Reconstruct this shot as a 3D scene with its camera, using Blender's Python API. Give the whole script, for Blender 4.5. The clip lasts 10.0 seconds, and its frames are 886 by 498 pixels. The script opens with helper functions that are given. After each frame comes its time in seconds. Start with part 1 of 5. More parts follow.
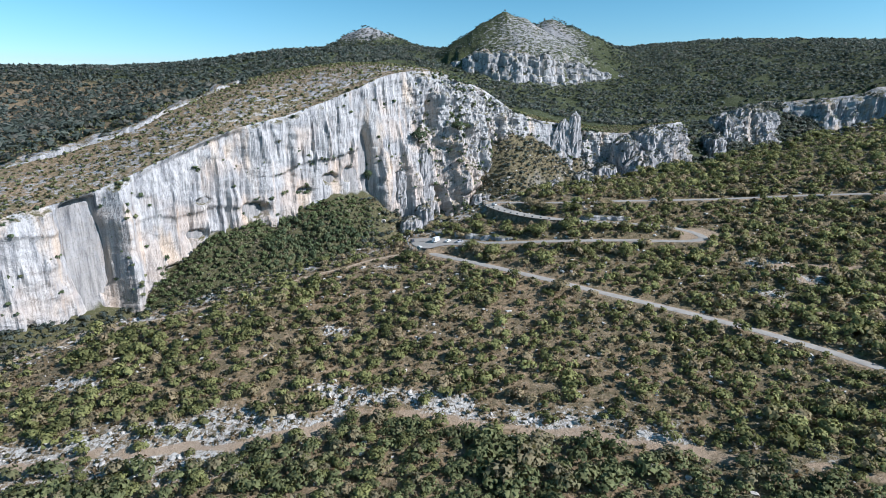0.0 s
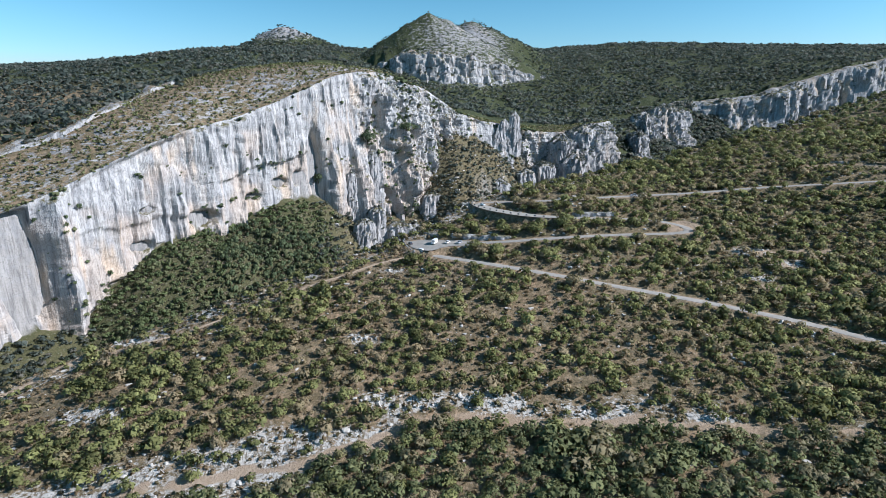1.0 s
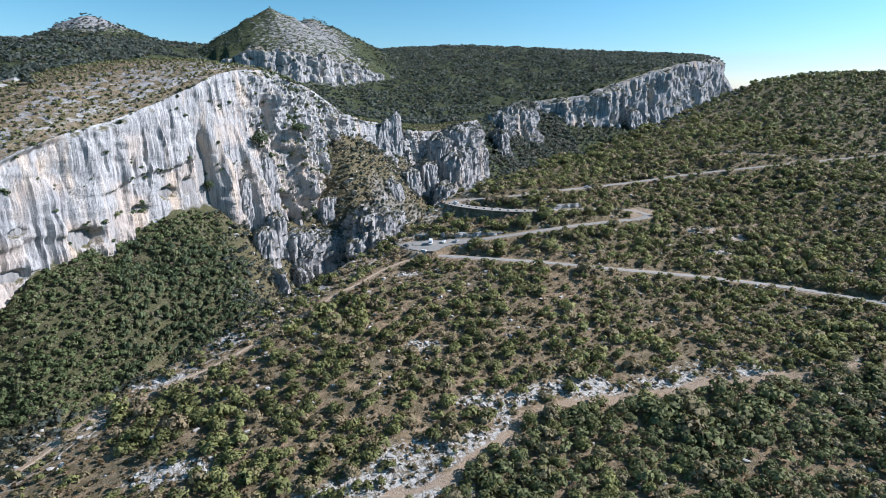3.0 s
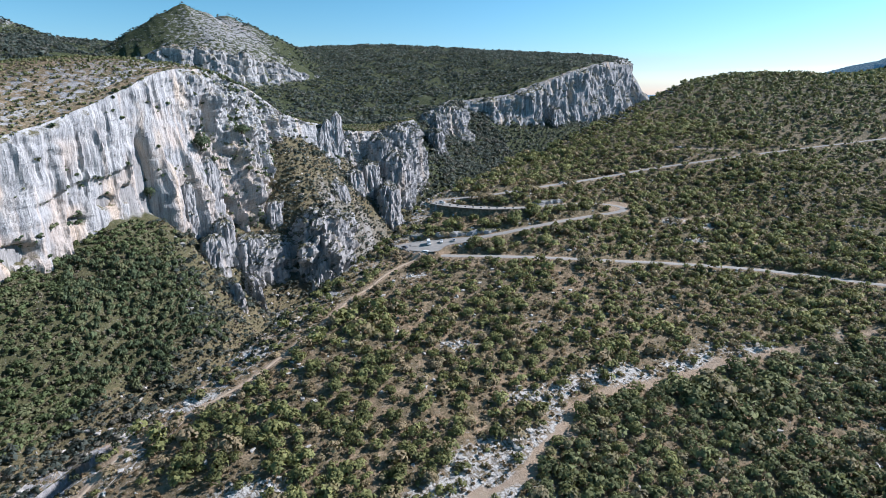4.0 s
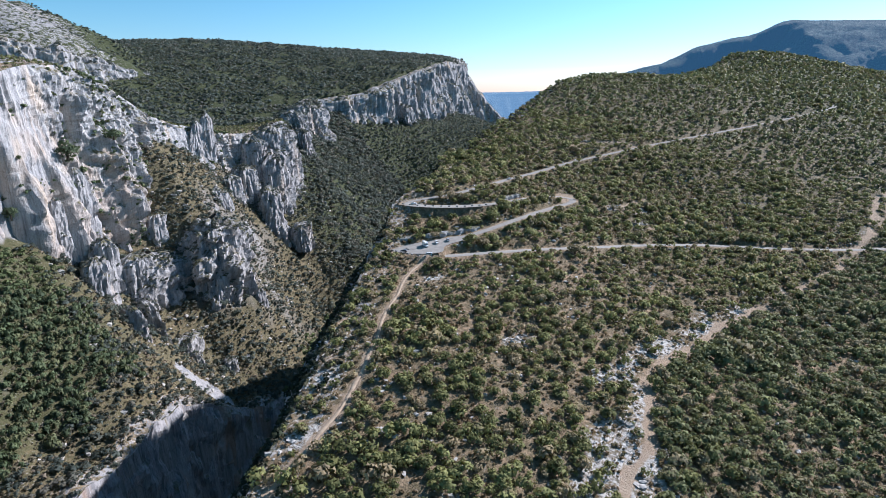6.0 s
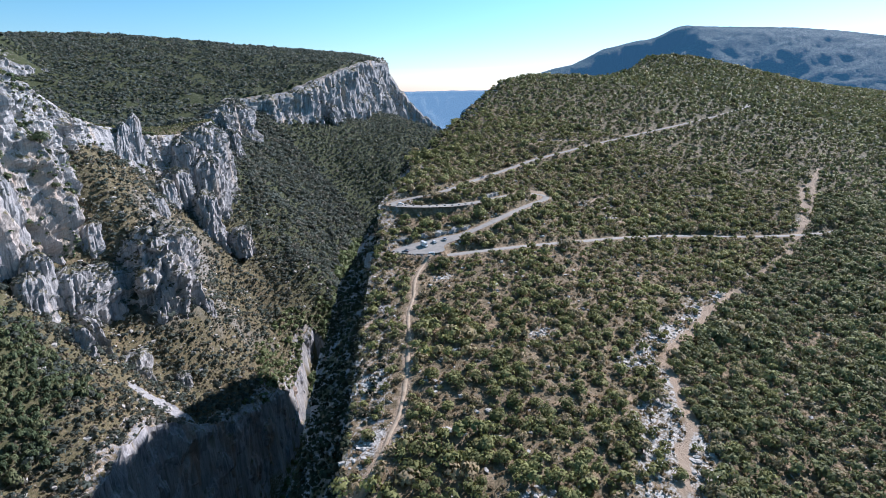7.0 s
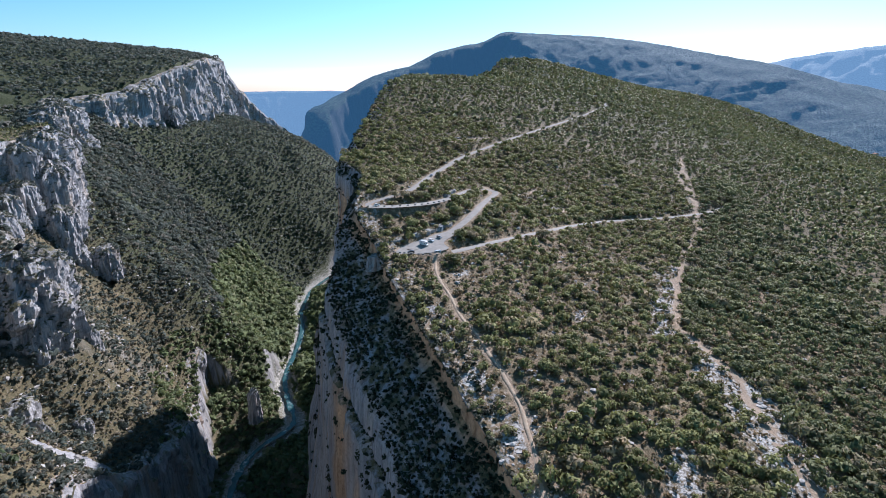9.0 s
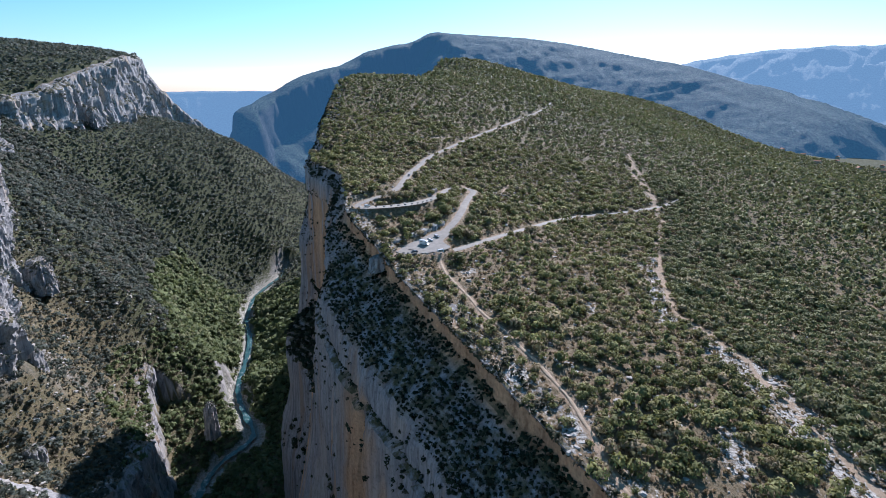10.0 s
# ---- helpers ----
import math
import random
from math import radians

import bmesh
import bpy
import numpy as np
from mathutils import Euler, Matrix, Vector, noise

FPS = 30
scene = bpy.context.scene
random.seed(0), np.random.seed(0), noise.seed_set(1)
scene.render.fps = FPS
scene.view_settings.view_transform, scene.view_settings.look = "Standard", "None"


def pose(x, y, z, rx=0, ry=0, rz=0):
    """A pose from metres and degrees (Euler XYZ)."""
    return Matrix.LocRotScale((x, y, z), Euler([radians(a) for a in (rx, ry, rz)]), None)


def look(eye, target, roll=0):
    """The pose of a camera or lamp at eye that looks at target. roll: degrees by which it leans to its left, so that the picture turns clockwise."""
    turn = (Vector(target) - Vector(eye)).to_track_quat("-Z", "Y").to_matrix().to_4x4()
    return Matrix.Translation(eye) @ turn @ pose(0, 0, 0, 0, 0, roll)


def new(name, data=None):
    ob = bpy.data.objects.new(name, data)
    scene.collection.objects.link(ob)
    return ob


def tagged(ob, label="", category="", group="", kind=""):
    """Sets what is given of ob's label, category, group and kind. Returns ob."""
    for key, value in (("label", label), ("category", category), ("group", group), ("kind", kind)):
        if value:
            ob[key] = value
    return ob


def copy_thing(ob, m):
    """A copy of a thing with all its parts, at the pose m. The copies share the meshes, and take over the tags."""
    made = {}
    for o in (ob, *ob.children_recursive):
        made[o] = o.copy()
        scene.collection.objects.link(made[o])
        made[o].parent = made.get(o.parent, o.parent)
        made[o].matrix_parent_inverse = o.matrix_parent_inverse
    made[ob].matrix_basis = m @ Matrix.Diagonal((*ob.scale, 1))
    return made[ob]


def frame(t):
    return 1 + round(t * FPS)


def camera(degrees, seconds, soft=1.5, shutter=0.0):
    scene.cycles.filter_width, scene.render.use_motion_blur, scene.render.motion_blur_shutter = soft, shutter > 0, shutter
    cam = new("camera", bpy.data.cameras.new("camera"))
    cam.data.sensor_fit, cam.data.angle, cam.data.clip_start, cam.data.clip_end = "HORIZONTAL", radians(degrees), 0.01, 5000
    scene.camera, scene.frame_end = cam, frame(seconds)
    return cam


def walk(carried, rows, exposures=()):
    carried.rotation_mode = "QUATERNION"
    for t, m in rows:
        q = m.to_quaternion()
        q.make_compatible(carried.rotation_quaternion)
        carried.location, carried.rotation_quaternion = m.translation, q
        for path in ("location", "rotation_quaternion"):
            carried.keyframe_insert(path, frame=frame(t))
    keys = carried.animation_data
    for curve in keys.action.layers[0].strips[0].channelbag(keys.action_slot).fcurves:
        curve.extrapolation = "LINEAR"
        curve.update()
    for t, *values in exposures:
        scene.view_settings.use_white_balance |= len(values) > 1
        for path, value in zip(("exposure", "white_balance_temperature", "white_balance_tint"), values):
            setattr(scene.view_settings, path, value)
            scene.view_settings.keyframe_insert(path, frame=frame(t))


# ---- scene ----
cam = camera(75.8, 10.0, soft=0.6)
PATH = [
    (0, (2.212, -2.425, 101.425), (2.206, -0.491, 100.913), -0.0),
    (0.5, (-26.256, -1.733, 101.89), (-26.114, 0.196, 101.378), -0.1),
    (1, (-53.99, 1.993, 102.071), (-53.702, 3.905, 101.561), -0.2),
    (1.5, (-81.425, 7.267, 102.281), (-80.991, 9.151, 101.77), -0.2),
    (2, (-109.029, 14.488, 102.778), (-108.451, 16.332, 102.265), -0.3),
    (2.5, (-135.908, 23.818, 102.589), (-135.187, 25.612, 102.076), -0.2),
    (4, (-209.01, 63.347, 103.0), (-207.902, 64.93, 102.484), -0.4),
    (4.5, (-230.534, 80.121, 103.38), (-229.309, 81.615, 102.863), -0.6),
    (5, (-252.11, 98.153, 104.247), (-250.774, 99.547, 103.726), -0.6),
    (5.5, (-271.479, 118.468, 104.953), (-270.041, 119.754, 104.429), -0.6),
    (7, (-321.74, 185.903, 106.802), (-320.047, 186.824, 106.27), -0.4),
    (7.5, (-334.975, 210.739, 106.615), (-333.216, 211.528, 106.082), -0.3),
    (8, (-345.465, 236.183, 105.986), (-343.651, 236.838, 105.455), -0.3),
    (8.5, (-354.481, 262.626, 105.955), (-352.623, 263.142, 105.423), -0.3),
    (9, (-360.521, 289.357, 105.476), (-358.63, 289.733, 104.944), -0.2),
    (9.5, (-364.469, 314.277, 104.976), (-362.557, 314.523, 104.445), -0.2),
    (10, (-366.377, 336.979, 104.612), (-364.453, 337.105, 104.08), -0.2),
]
# the plan below is drawn in units of K metres
K = 0.69
walk(cam, [(t, look(Vector(eye) * K, Vector(target) * K, roll)) for t, eye, target, roll in PATH], [(0, 0.58, 5450, 14.5), (3, 0.61, 5450, 16.5), (5.5, 0.65, 5450, 19), (7.2, 0.70, 5450, 21), (8.5, 0.65, 5400, 21.5), (10, 0.62, 5400, 22)])

# ---- light ----
SUN_DIR = Vector((0.802, -0.23, 0.555)).normalized()
world = bpy.data.worlds.new("sky")
scene.world = world
world.use_nodes = True
_n = world.node_tree.nodes
_sky = _n.new("ShaderNodeTexSky")
_sky.sky_type = "NISHITA"
_sky.sun_disc = False
_sky.sun_elevation = math.asin(SUN_DIR.z)
_sky.sun_rotation = math.atan2(SUN_DIR.x, SUN_DIR.y)
_sky.altitude = 800
_sky.dust_density = 0.45
_sky.ozone_density = 2.5
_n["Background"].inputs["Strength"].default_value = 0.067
_hue = _n.new("ShaderNodeHueSaturation")
_hue.inputs["Hue"].default_value = 0.462
_hue.inputs["Saturation"].default_value = 1.04
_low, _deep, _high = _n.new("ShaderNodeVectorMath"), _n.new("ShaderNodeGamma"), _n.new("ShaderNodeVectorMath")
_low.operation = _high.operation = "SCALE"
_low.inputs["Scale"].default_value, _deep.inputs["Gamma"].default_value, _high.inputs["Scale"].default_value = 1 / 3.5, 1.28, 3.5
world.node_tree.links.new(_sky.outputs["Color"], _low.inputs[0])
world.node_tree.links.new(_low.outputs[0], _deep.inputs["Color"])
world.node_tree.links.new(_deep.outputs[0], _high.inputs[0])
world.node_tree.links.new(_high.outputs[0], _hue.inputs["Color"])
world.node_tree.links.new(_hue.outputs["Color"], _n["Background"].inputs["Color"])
_sun = new("sun", bpy.data.lights.new("sun", "SUN"))
_sun.data.energy = 5.0
_sun.data.angle = radians(0.53)
_sun.data.color = (1.0, 0.915, 0.79)
_sun.matrix_world = look(SUN_DIR * 1000, (0, 0, 0))


# ---- numeric noise ----
_rs = np.random.RandomState(7)
PERM = np.tile(_rs.permutation(256), 3)
GRAD = _rs.normal(size=(256, 3))
GRAD /= np.linalg.norm(GRAD, axis=1)[:, None]


def perlin(x, y, z=0.0):
    """Gradient noise of arrays, about -0.7 to 0.7."""
    x, y, z = np.broadcast_arrays(np.asarray(x, float), np.asarray(y, float), np.asarray(z, float))
    xi, yi, zi = np.floor(x).astype(int), np.floor(y).astype(int), np.floor(z).astype(int)
    fx, fy, fz = x - xi, y - yi, z - zi
    u, v, w = (f * f * f * (f * (f * 6 - 15) + 10) for f in (fx, fy, fz))
    total = 0.0
    for a in (0, 1):
        for b in (0, 1):
            for c in (0, 1):
                h = PERM[PERM[PERM[(xi + a) & 255] + ((yi + b) & 255)] + ((zi + c) & 255)]
                g = GRAD[h]
                dot = g[..., 0] * (fx - a) + g[..., 1] * (fy - b) + g[..., 2] * (fz - c)
                total = total + dot * (u if a else 1 - u) * (v if b else 1 - v) * (w if c else 1 - w)
    return total


def fbm(x, y, z=0.0, octaves=4, gain=0.5):
    total, amp, f = 0.0, 1.0, 1.0
    for i in range(octaves):
        total = total + amp * perlin(np.asarray(x) * f + 17.3 * i, np.asarray(y) * f - 9.1 * i, np.asarray(z) * f + 3.7 * i)
        amp, f = amp * gain, f * 2.03
    return total


def ridged(x, y, z=0.0, octaves=4):
    total, amp, f = 0.0, 1.0, 1.0
    for i in range(octaves):
        total = total + amp * (0.55 - 1.6 * np.abs(perlin(np.asarray(x) * f + 31.7 * i, np.asarray(y) * f + 5.3 * i, np.asarray(z) * f)))
        amp, f = amp * 0.5, f * 2.1
    return total


def smooth(a, b, x):
    t = np.clip((x - a) / (b - a), 0, 1)
    return t * t * (3 - 2 * t)


# ---- terrain ----
class Surface:
    """A smooth sheet (thin plate) through height knots."""

    def __init__(self, knots, stiff=0.02):
        k = np.array(knots, float)
        self.p = k[:, :2] / 500.0
        n = len(k)
        a = np.zeros((n + 3, n + 3))
        a[:n, :n] = self.kernel(self.p[:, None] - self.p[None]) + stiff * 0.02 * np.eye(n)
        a[:n, n], a[n, :n] = 1, 1
        a[:n, n + 1:], a[n + 1:, :n] = self.p, self.p.T
        self.c = np.linalg.solve(a, np.concatenate([k[:, 2], np.zeros(3)]))

    @staticmethod
    def kernel(d):
        r2 = (d ** 2).sum(-1) + 1e-9
        return 0.5 * r2 * np.log(r2)

    def __call__(self, x, y):
        q = np.stack([np.ravel(x), np.ravel(y)], 1) / 500.0
        out = np.empty(len(q))
        for i in range(0, len(q), 20000):
            b = q[i:i + 20000]
            out[i:i + 20000] = self.kernel(b[:, None] - self.p[None]) @ self.c[:-3] + self.c[-3] + b @ self.c[-2:]
        return out.reshape(np.shape(x))


def near_line(x, y, line):
    """Distance of points to a polyline, and the height along it."""
    best, hgt = np.full(np.shape(x), 1e9), np.zeros(np.shape(x))
    for a, b in zip(line[:-1], line[1:]):
        dx, dy = b[0] - a[0], b[1] - a[1]
        t = np.clip(((x - a[0]) * dx + (y - a[1]) * dy) / (dx * dx + dy * dy + 1e-9), 0, 1)
        d = np.hypot(x - a[0] - t * dx, y - a[1] - t * dy)
        take = d < best
        best = np.where(take, d, best)
        if len(a) > 2:
            hgt = np.where(take, a[2] + t * (b[2] - a[2]), hgt)
    return best, hgt


# the plateau south of the gorge
SOUTH_NEAR = [
    (-230, 268, -33), (-174, 253, -26), (-145, 320, -16), (-139, 204, -33), (-108, 280, -15), (-91, 349, -6),
    (-80, 322, -8), (-77, 240, -23), (-55, 280, -14), (-22, 223, -26), (-25, 328, -3), (-40, 378, 2),
    (0, 368, 7), (8, 279, -10), (10, 162, -36), (28, 306, -3), (45, 203, -29), (45, 255, -16), (36, 428, 24),
    (60, 420, 26), (62, 302, 0), (40, 391, 15.5), (56, 377, 15.5), (27, 411, 16), (76, 158, -34), (95, 396, 29), (103, 268, -9), (101, 305, 0), (128, 264, -10),
    (135, 414, 31), (162, 340, 13), (181, 203, -19), (160, 221, -19)]
SOUTH_FAR = [
    (200, 505, 42), (259, 439, 48), (263, 375, 30), (227, 39, -39), (268, 140, -19), (331, 206, 0), (304, 93, -20),
    (355, 353, 44), (389, 347, 47), (489, 397, 76), (505, 236, 37), (330, 530, 66), (460, 560, 95), (573, 550, 120), (620, 480, 117),
    (619, 66, 21), (617, -75, -12), (682, 468, 126), (900, 490, 130), (950, 430, 142), (1060, 470, 150), (770, 210, 84), (1076, 230, 133), (1188, 398, 186), (1543, -328, 25), (1250, 420, 180),
    (1802, -150, 85), (1500, 420, 130), (2000, 350, 40), (2600, 300, -60), (2400, -700, -60), (3600, -600, -120), (3600, 900, -150), (-300, 100, -60), (0, -300, -110), (800, -600, -100), (-600, -200, -100), (1800, -1500, -120), (1050, -560, -112), (1500, -800, -116), (2200, -1250, -116), (1300, -380, -50), (1800, -600, -70)]
# the gorge floor and its northern slopes
GORGE_WEST = [
    (-420, 430, -130), (-322, 600, -122), (-250, 611, -111), (-285, 640, -82), (-214, 735, -56), (-171, 793, -24),
    (-110, 763, -66), (-78, 805, -61), (-54, 832, -76), (12, 838, -92), (72, 880, -40), (105, 868, -45), (150, 930, -8), (-158, 683, -87),
    (-189, 649, -102), (-212, 602, -133), (-161, 615, -147), (-80, 699, -123), (-118, 591, -165), (8, 766, -174), (36, 764, -200),
    (135, 698, -260), (116, 782, -180), (179, 785, -221), (205, 960, -35), (-200, 507, -160), (165, 880, -85), (60, 800, -155)]
GORGE_EAST = [
    (315, 875, -212), (436, 882, -200), (371, 834, -242), (442, 793, -294), (259, 685, -365), (407, 935, -168), (349, 955, -150),
    (363, 1018, -78), (500, 1050, -90), (700, 1250, -30), (941, 1264, -85), (985, 1390, 18), (843, 1063, -246), (1089, 1114, -150),
    (1310, 1400, 12), (1487, 1097, -91), (1700, 1450, -10), (1900, 1640, -20), (2250, 1780, -40), (957, 895, -388), (688, 803, -388), (565, 768, -388),
    (414, 706, -388), (313, 672, -388), (451, 640, -350), (650, 680, -330), (900, 760, -330), (1500, 850, -380), (2200, 1300, -250), (2600, 800, -380), (3500, 1500, -330), (2800, 2000, -200), (3600, 3000, -250), (4300, 4200, -250)]
# the land north of the gorge
NORTH = [
    (-600, 420, -20), (-350, 608, 14), (-273, 687, 57), (-210, 750, 77), (-160, 786, 96), (-114, 816, 117), (-57, 866, 138), (10, 916, 134),
    (68, 960, 112), (123, 982, 78), (223, 1040, 55), (330, 1060, 40), (417, 1088, 56), (-302, 690, 60), (-374, 708, 66),
    (-328, 784, 100), (-246, 764, 95), (-180, 838, 126), (-500, 1000, 80), (-816, 1785, 190), (-1090, 1470, 172), (-463, 1725, 230),
    (673, 1526, 88), (500, 1300, 40), (300, 1350, 60), (100, 1250, 90), (0, 1600, 170)]
NORTH_FAR = [
    (811, 1455, 92), (985, 1425, 104), (1097, 1436, 134), (1309, 1450, 184), (1600, 1540, 222), (1845, 1662, 244), (1948, 1750, 252), (2377, 2160, 285),
    (745, 2366, 285), (1183, 2544, 336), (1712, 2330, 312), (406, 1759, 145), (164, 1690, 150), (-335, 2628, 300), (-1500, 2600, 200),
    (0, 3800, 150), (2000, 4000, 200), (2900, 2500, 120), (3500, 3000, 0), (-2500, 1500, 100), (-1500, 600, 20)]
SOUTH, GORGE, NORTHERN = Surface(SOUTH_NEAR + SOUTH_FAR), Surface(GORGE_WEST + GORGE_EAST), Surface(NORTH + NORTH_FAR)

SOUTH_RIM = np.array([(-900, -150), (-500, 130), (-230, 275), (-145, 327), (-91, 360), (-45, 388), (-12, 405), (30, 434), (70, 443), (120, 458), (175, 498),
                      (205, 508), (230, 500), (270, 520), (330, 526), (460, 552), (590, 566), (700, 560), (780, 530), (900, 480), (1100, 450), (1400, 430), (2000, 500), (4000, 900)], float)
NORTH_RIM = np.array([(-900, 80), (-600, 380), (-430, 520), (-350, 608), (-273, 687), (-210, 750), (-160, 786), (-114, 816), (-57, 866), (10, 916), (68, 960),
                      (123, 981), (223, 1035), (330, 1055), (430, 1088), (520, 1200), (650, 1390), (811, 1454), (985, 1423), (1097, 1430), (1309, 1446),
                      (1600, 1534), (1845, 1652), (1948, 1742), (2400, 2160), (4000, 3600)], float)


# the cliff band round the foot of the northern peak
PEAK_RIM = np.array([(-40, 1850), (0, 1800), (45, 1755), (110, 1722), (190, 1709), (280, 1722), (360, 1764), (430, 1800), (500, 1822), (560, 1830)], float)


def rim_y(rim, x):
    return np.interp(x, rim[:, 0], rim[:, 1])


def peak_at(x, y, px, py, top, slope, power=1.0):
    r = np.hypot((x - px) * np.where(x > px, 0.8, 1.0), y - py)
    return top - slope * (np.sqrt(r * r + 300) - 17) ** power


def north_height(x, y):
    z = NORTHERN(x, y)
    rough = 11 * ridged(x / 240, y / 240, 0, 5)
    a = peak_at(x, y, 190, 1945, 362, 0.68) + rough
    below = np.interp(x, PEAK_RIM[:, 0], PEAK_RIM[:, 1]) - y
    a = a - 60 * smooth(-8, 14, below) * smooth(-40, 30, x) * smooth(560, 470, x)
    b = peak_at(x, y, 392, 2245, 380, 0.6) + 0.8 * rough
    c = peak_at(x, y, -335, 2640, 402, 0.55) + 0.6 * rough
    z = np.maximum(z, np.maximum(a, np.maximum(b, c)))
    far = smooth(1000, 1700, y)
    return z + fbm(x / 60, y / 60, 1.0, 4) * (3 + 9 * far)


ROAD_LOW = [(330, 95, -21), (290, 120, -20), (258, 150, -19), (225, 190, -17), (198, 225, -14), (172, 250, -11), (126, 278, -6), (92, 294, -2.5), (60, 311, 1), (20, 336, 3.5),
            (-8, 355, 4), (-16, 368, 5), (-14, 380, 6.5)]
ROAD_MID = [(-14, 380, 6.5), (0, 374, 7.5), (20, 363, 9), (43, 356, 11), (76, 351, 13.5), (110, 349, 14.5), (140, 345, 15), (158, 342, 15.5), (167, 347, 16.5),
            (163, 356, 18), (150, 363, 20), (130, 367, 21), (110, 370, 21.5), (82, 376, 22), (62, 387, 22.3), (48, 402, 22.8), (39, 416, 23.5), (37, 425, 24)]
ROAD_UP = [(37, 425, 24), (45, 428, 24.5), (60, 419, 26), (75, 409, 27.5), (92, 404, 29), (115, 403, 30), (160, 404, 30.5), (200, 400, 32), (256, 394, 36), (315, 374, 41),
           (395, 347, 47.5), (522, 297, 57), (640, 247, 68), (700, 225, 74), (745, 207, 79), (762, 205, 81), (778, 205, 84)]
PARKING = [(-22, 389), (-8, 388), (8, 378), (26, 366), (30, 357), (18, 357), (8, 361), (0, 361), (-8, 354), (-16, 361), (-21, 374)]
WALL_SIDE = [(36, 434), (30, 428), (34, 415), (44, 399), (59, 383), (80, 371), (76, 362), (30, 376), (8, 400), (10, 436)]
TRAIL = [(-310, 205), (-260, 243), (-224, 268), (-200, 287), (-187, 290), (-170, 294), (-156, 297), (-138, 305), (-127, 310), (-116, 317), (-105, 322), (-88, 335), (-72, 341), (-44, 356), (-30, 360), (-18, 362)]
BAND_PATH = [(-260, 165), (-170, 188), (-146, 191), (-105, 195), (-77, 197), (-52, 203), (-35, 214), (-4, 211), (28, 204), (58, 199), (90, 190), (122, 181), (151, 173), (184, 161), (255, 143), (330, 130), (425, 123), (478, 124)]


SCREE = [(-14, 700), (0, 688), (8, 676)]
SIDE_TRACKS = [[(306, 413), (341, 398), (361, 370), (379, 347)], [(235, 307), (215, 311), (195, 316), (197, 306), (203, 294)], [(176, 280), (198, 270), (220, 264)], [(262, 143), (307, 138), (415, 135), (451, 123), (512, 114)]]


def saw(t):
    """A ramp that falls back sharply: the corners of bedded, jointed rock."""
    f = t - np.floor(t)
    return np.where(f < 0.88, f / 0.88, (1 - f) / 0.12) - 0.5


def rounded(line, times=2):
    """Corner cutting: a smoother polyline."""
    p = np.array(line, float)
    for _ in range(times):
        q = np.empty((2 * len(p) - 2, p.shape[1]))
        q[0::2], q[1::2] = 0.75 * p[:-1] + 0.25 * p[1:], 0.25 * p[:-1] + 0.75 * p[1:]
        p = np.concatenate([p[:1], q, p[-1:]])
    return p


ROADS = [rounded(r) for r in (ROAD_LOW, ROAD_MID, ROAD_UP)]


def inside(x, y, poly):
    hit = np.zeros(np.shape(x), bool)
    for (x0, y0), (x1, y1) in zip(poly, poly[1:] + poly[:1]):
        hit ^= ((y0 > y) != (y1 > y)) & (x < (x1 - x0) * (y - y0) / (y1 - y0 + 1e-9) + x0)
    return hit


def parking_height(x, y):
    return 6.6 + 0.075 * (x + 10) - 0.02 * (y - 372)


def road_near(x, y):
    """Distance to the nearest road or the lay-by, and the height of its surface."""
    d, h = np.full(np.shape(x), 1e9), np.zeros(np.shape(x))
    box = (x > -60) & (x < 1000) & (y > 60) & (y < 460)
    bx, by = x[box], y[box]
    bd, bh = np.full(bx.shape, 1e9), np.zeros(bx.shape)
    for r in ROADS:
        rd, rh = near_line(bx, by, r)
        bh = np.where(rd < bd, rh, bh)
        bd = np.minimum(rd, bd)
    pd, _ = near_line(bx, by, PARKING + PARKING[:1])
    pd = np.where(inside(bx, by, PARKING), 0, pd + 3.0)
    use = pd < bd
    bh = np.where(use, parking_height(bx, by), bh)
    d[box], h[box] = np.minimum(bd, pd), bh
    return d, h


def south_height(x, y, roads=True):
    x, y = np.asarray(x, float), np.asarray(y, float)
    near = np.exp(-((x - 100) / 500) ** 2)
    z = SOUTH(x, y) + fbm(x / 35, y / 35, 2.0, 4) * (1.2 + 2.5 * (1 - near))
    if roads:
        d, h = road_near(x, y)
        w = np.where(inside(x, y, WALL_SIDE), smooth(2.5, 0.5, d), smooth(10, 4.5, d))
        z = z * (1 - w) + (h - 0.3) * w
    return z


RIVER = np.array([(-500, 300), (-300, 400), (-150, 520), (0, 600), (120, 650), (228, 690), (290, 690), (340, 664), (369, 672), (414, 706), (483, 748), (565, 768), (688, 803), (775, 850), (870, 880), (957, 897), (1150, 880)], float)


def gorge_height(x, y):
    x, y = np.asarray(x, float), np.asarray(y, float)
    z = GORGE(x, y)
    z = z + fbm(x / 70, y / 70, 5.0, 5) * 14 * smooth(-385, -330, z)
    z = np.maximum(z, -388)
    box = (x > 200) & (x < 1200) & (y > 560) & (y < 980)
    d, _ = near_line(x[box], y[box], RIVER)
    w = smooth(24, 9, d + 8 * fbm(x[box] / 30, y[box] / 30, 2.2, 3))
    z[box] = z[box] * (1 - w) + np.minimum(z[box], -390.5) * w
    return z


def slot_y(x):
    """North lip of the inner slot that the river has cut."""
    return np.interp(x, [-600, -420, -210, -160, -110, -60, 0, 80, 135, 226, 323, 352, 400], [230, 365, 515, 555, 590, 626, 648, 672, 688, 733, 800, 808, 700])


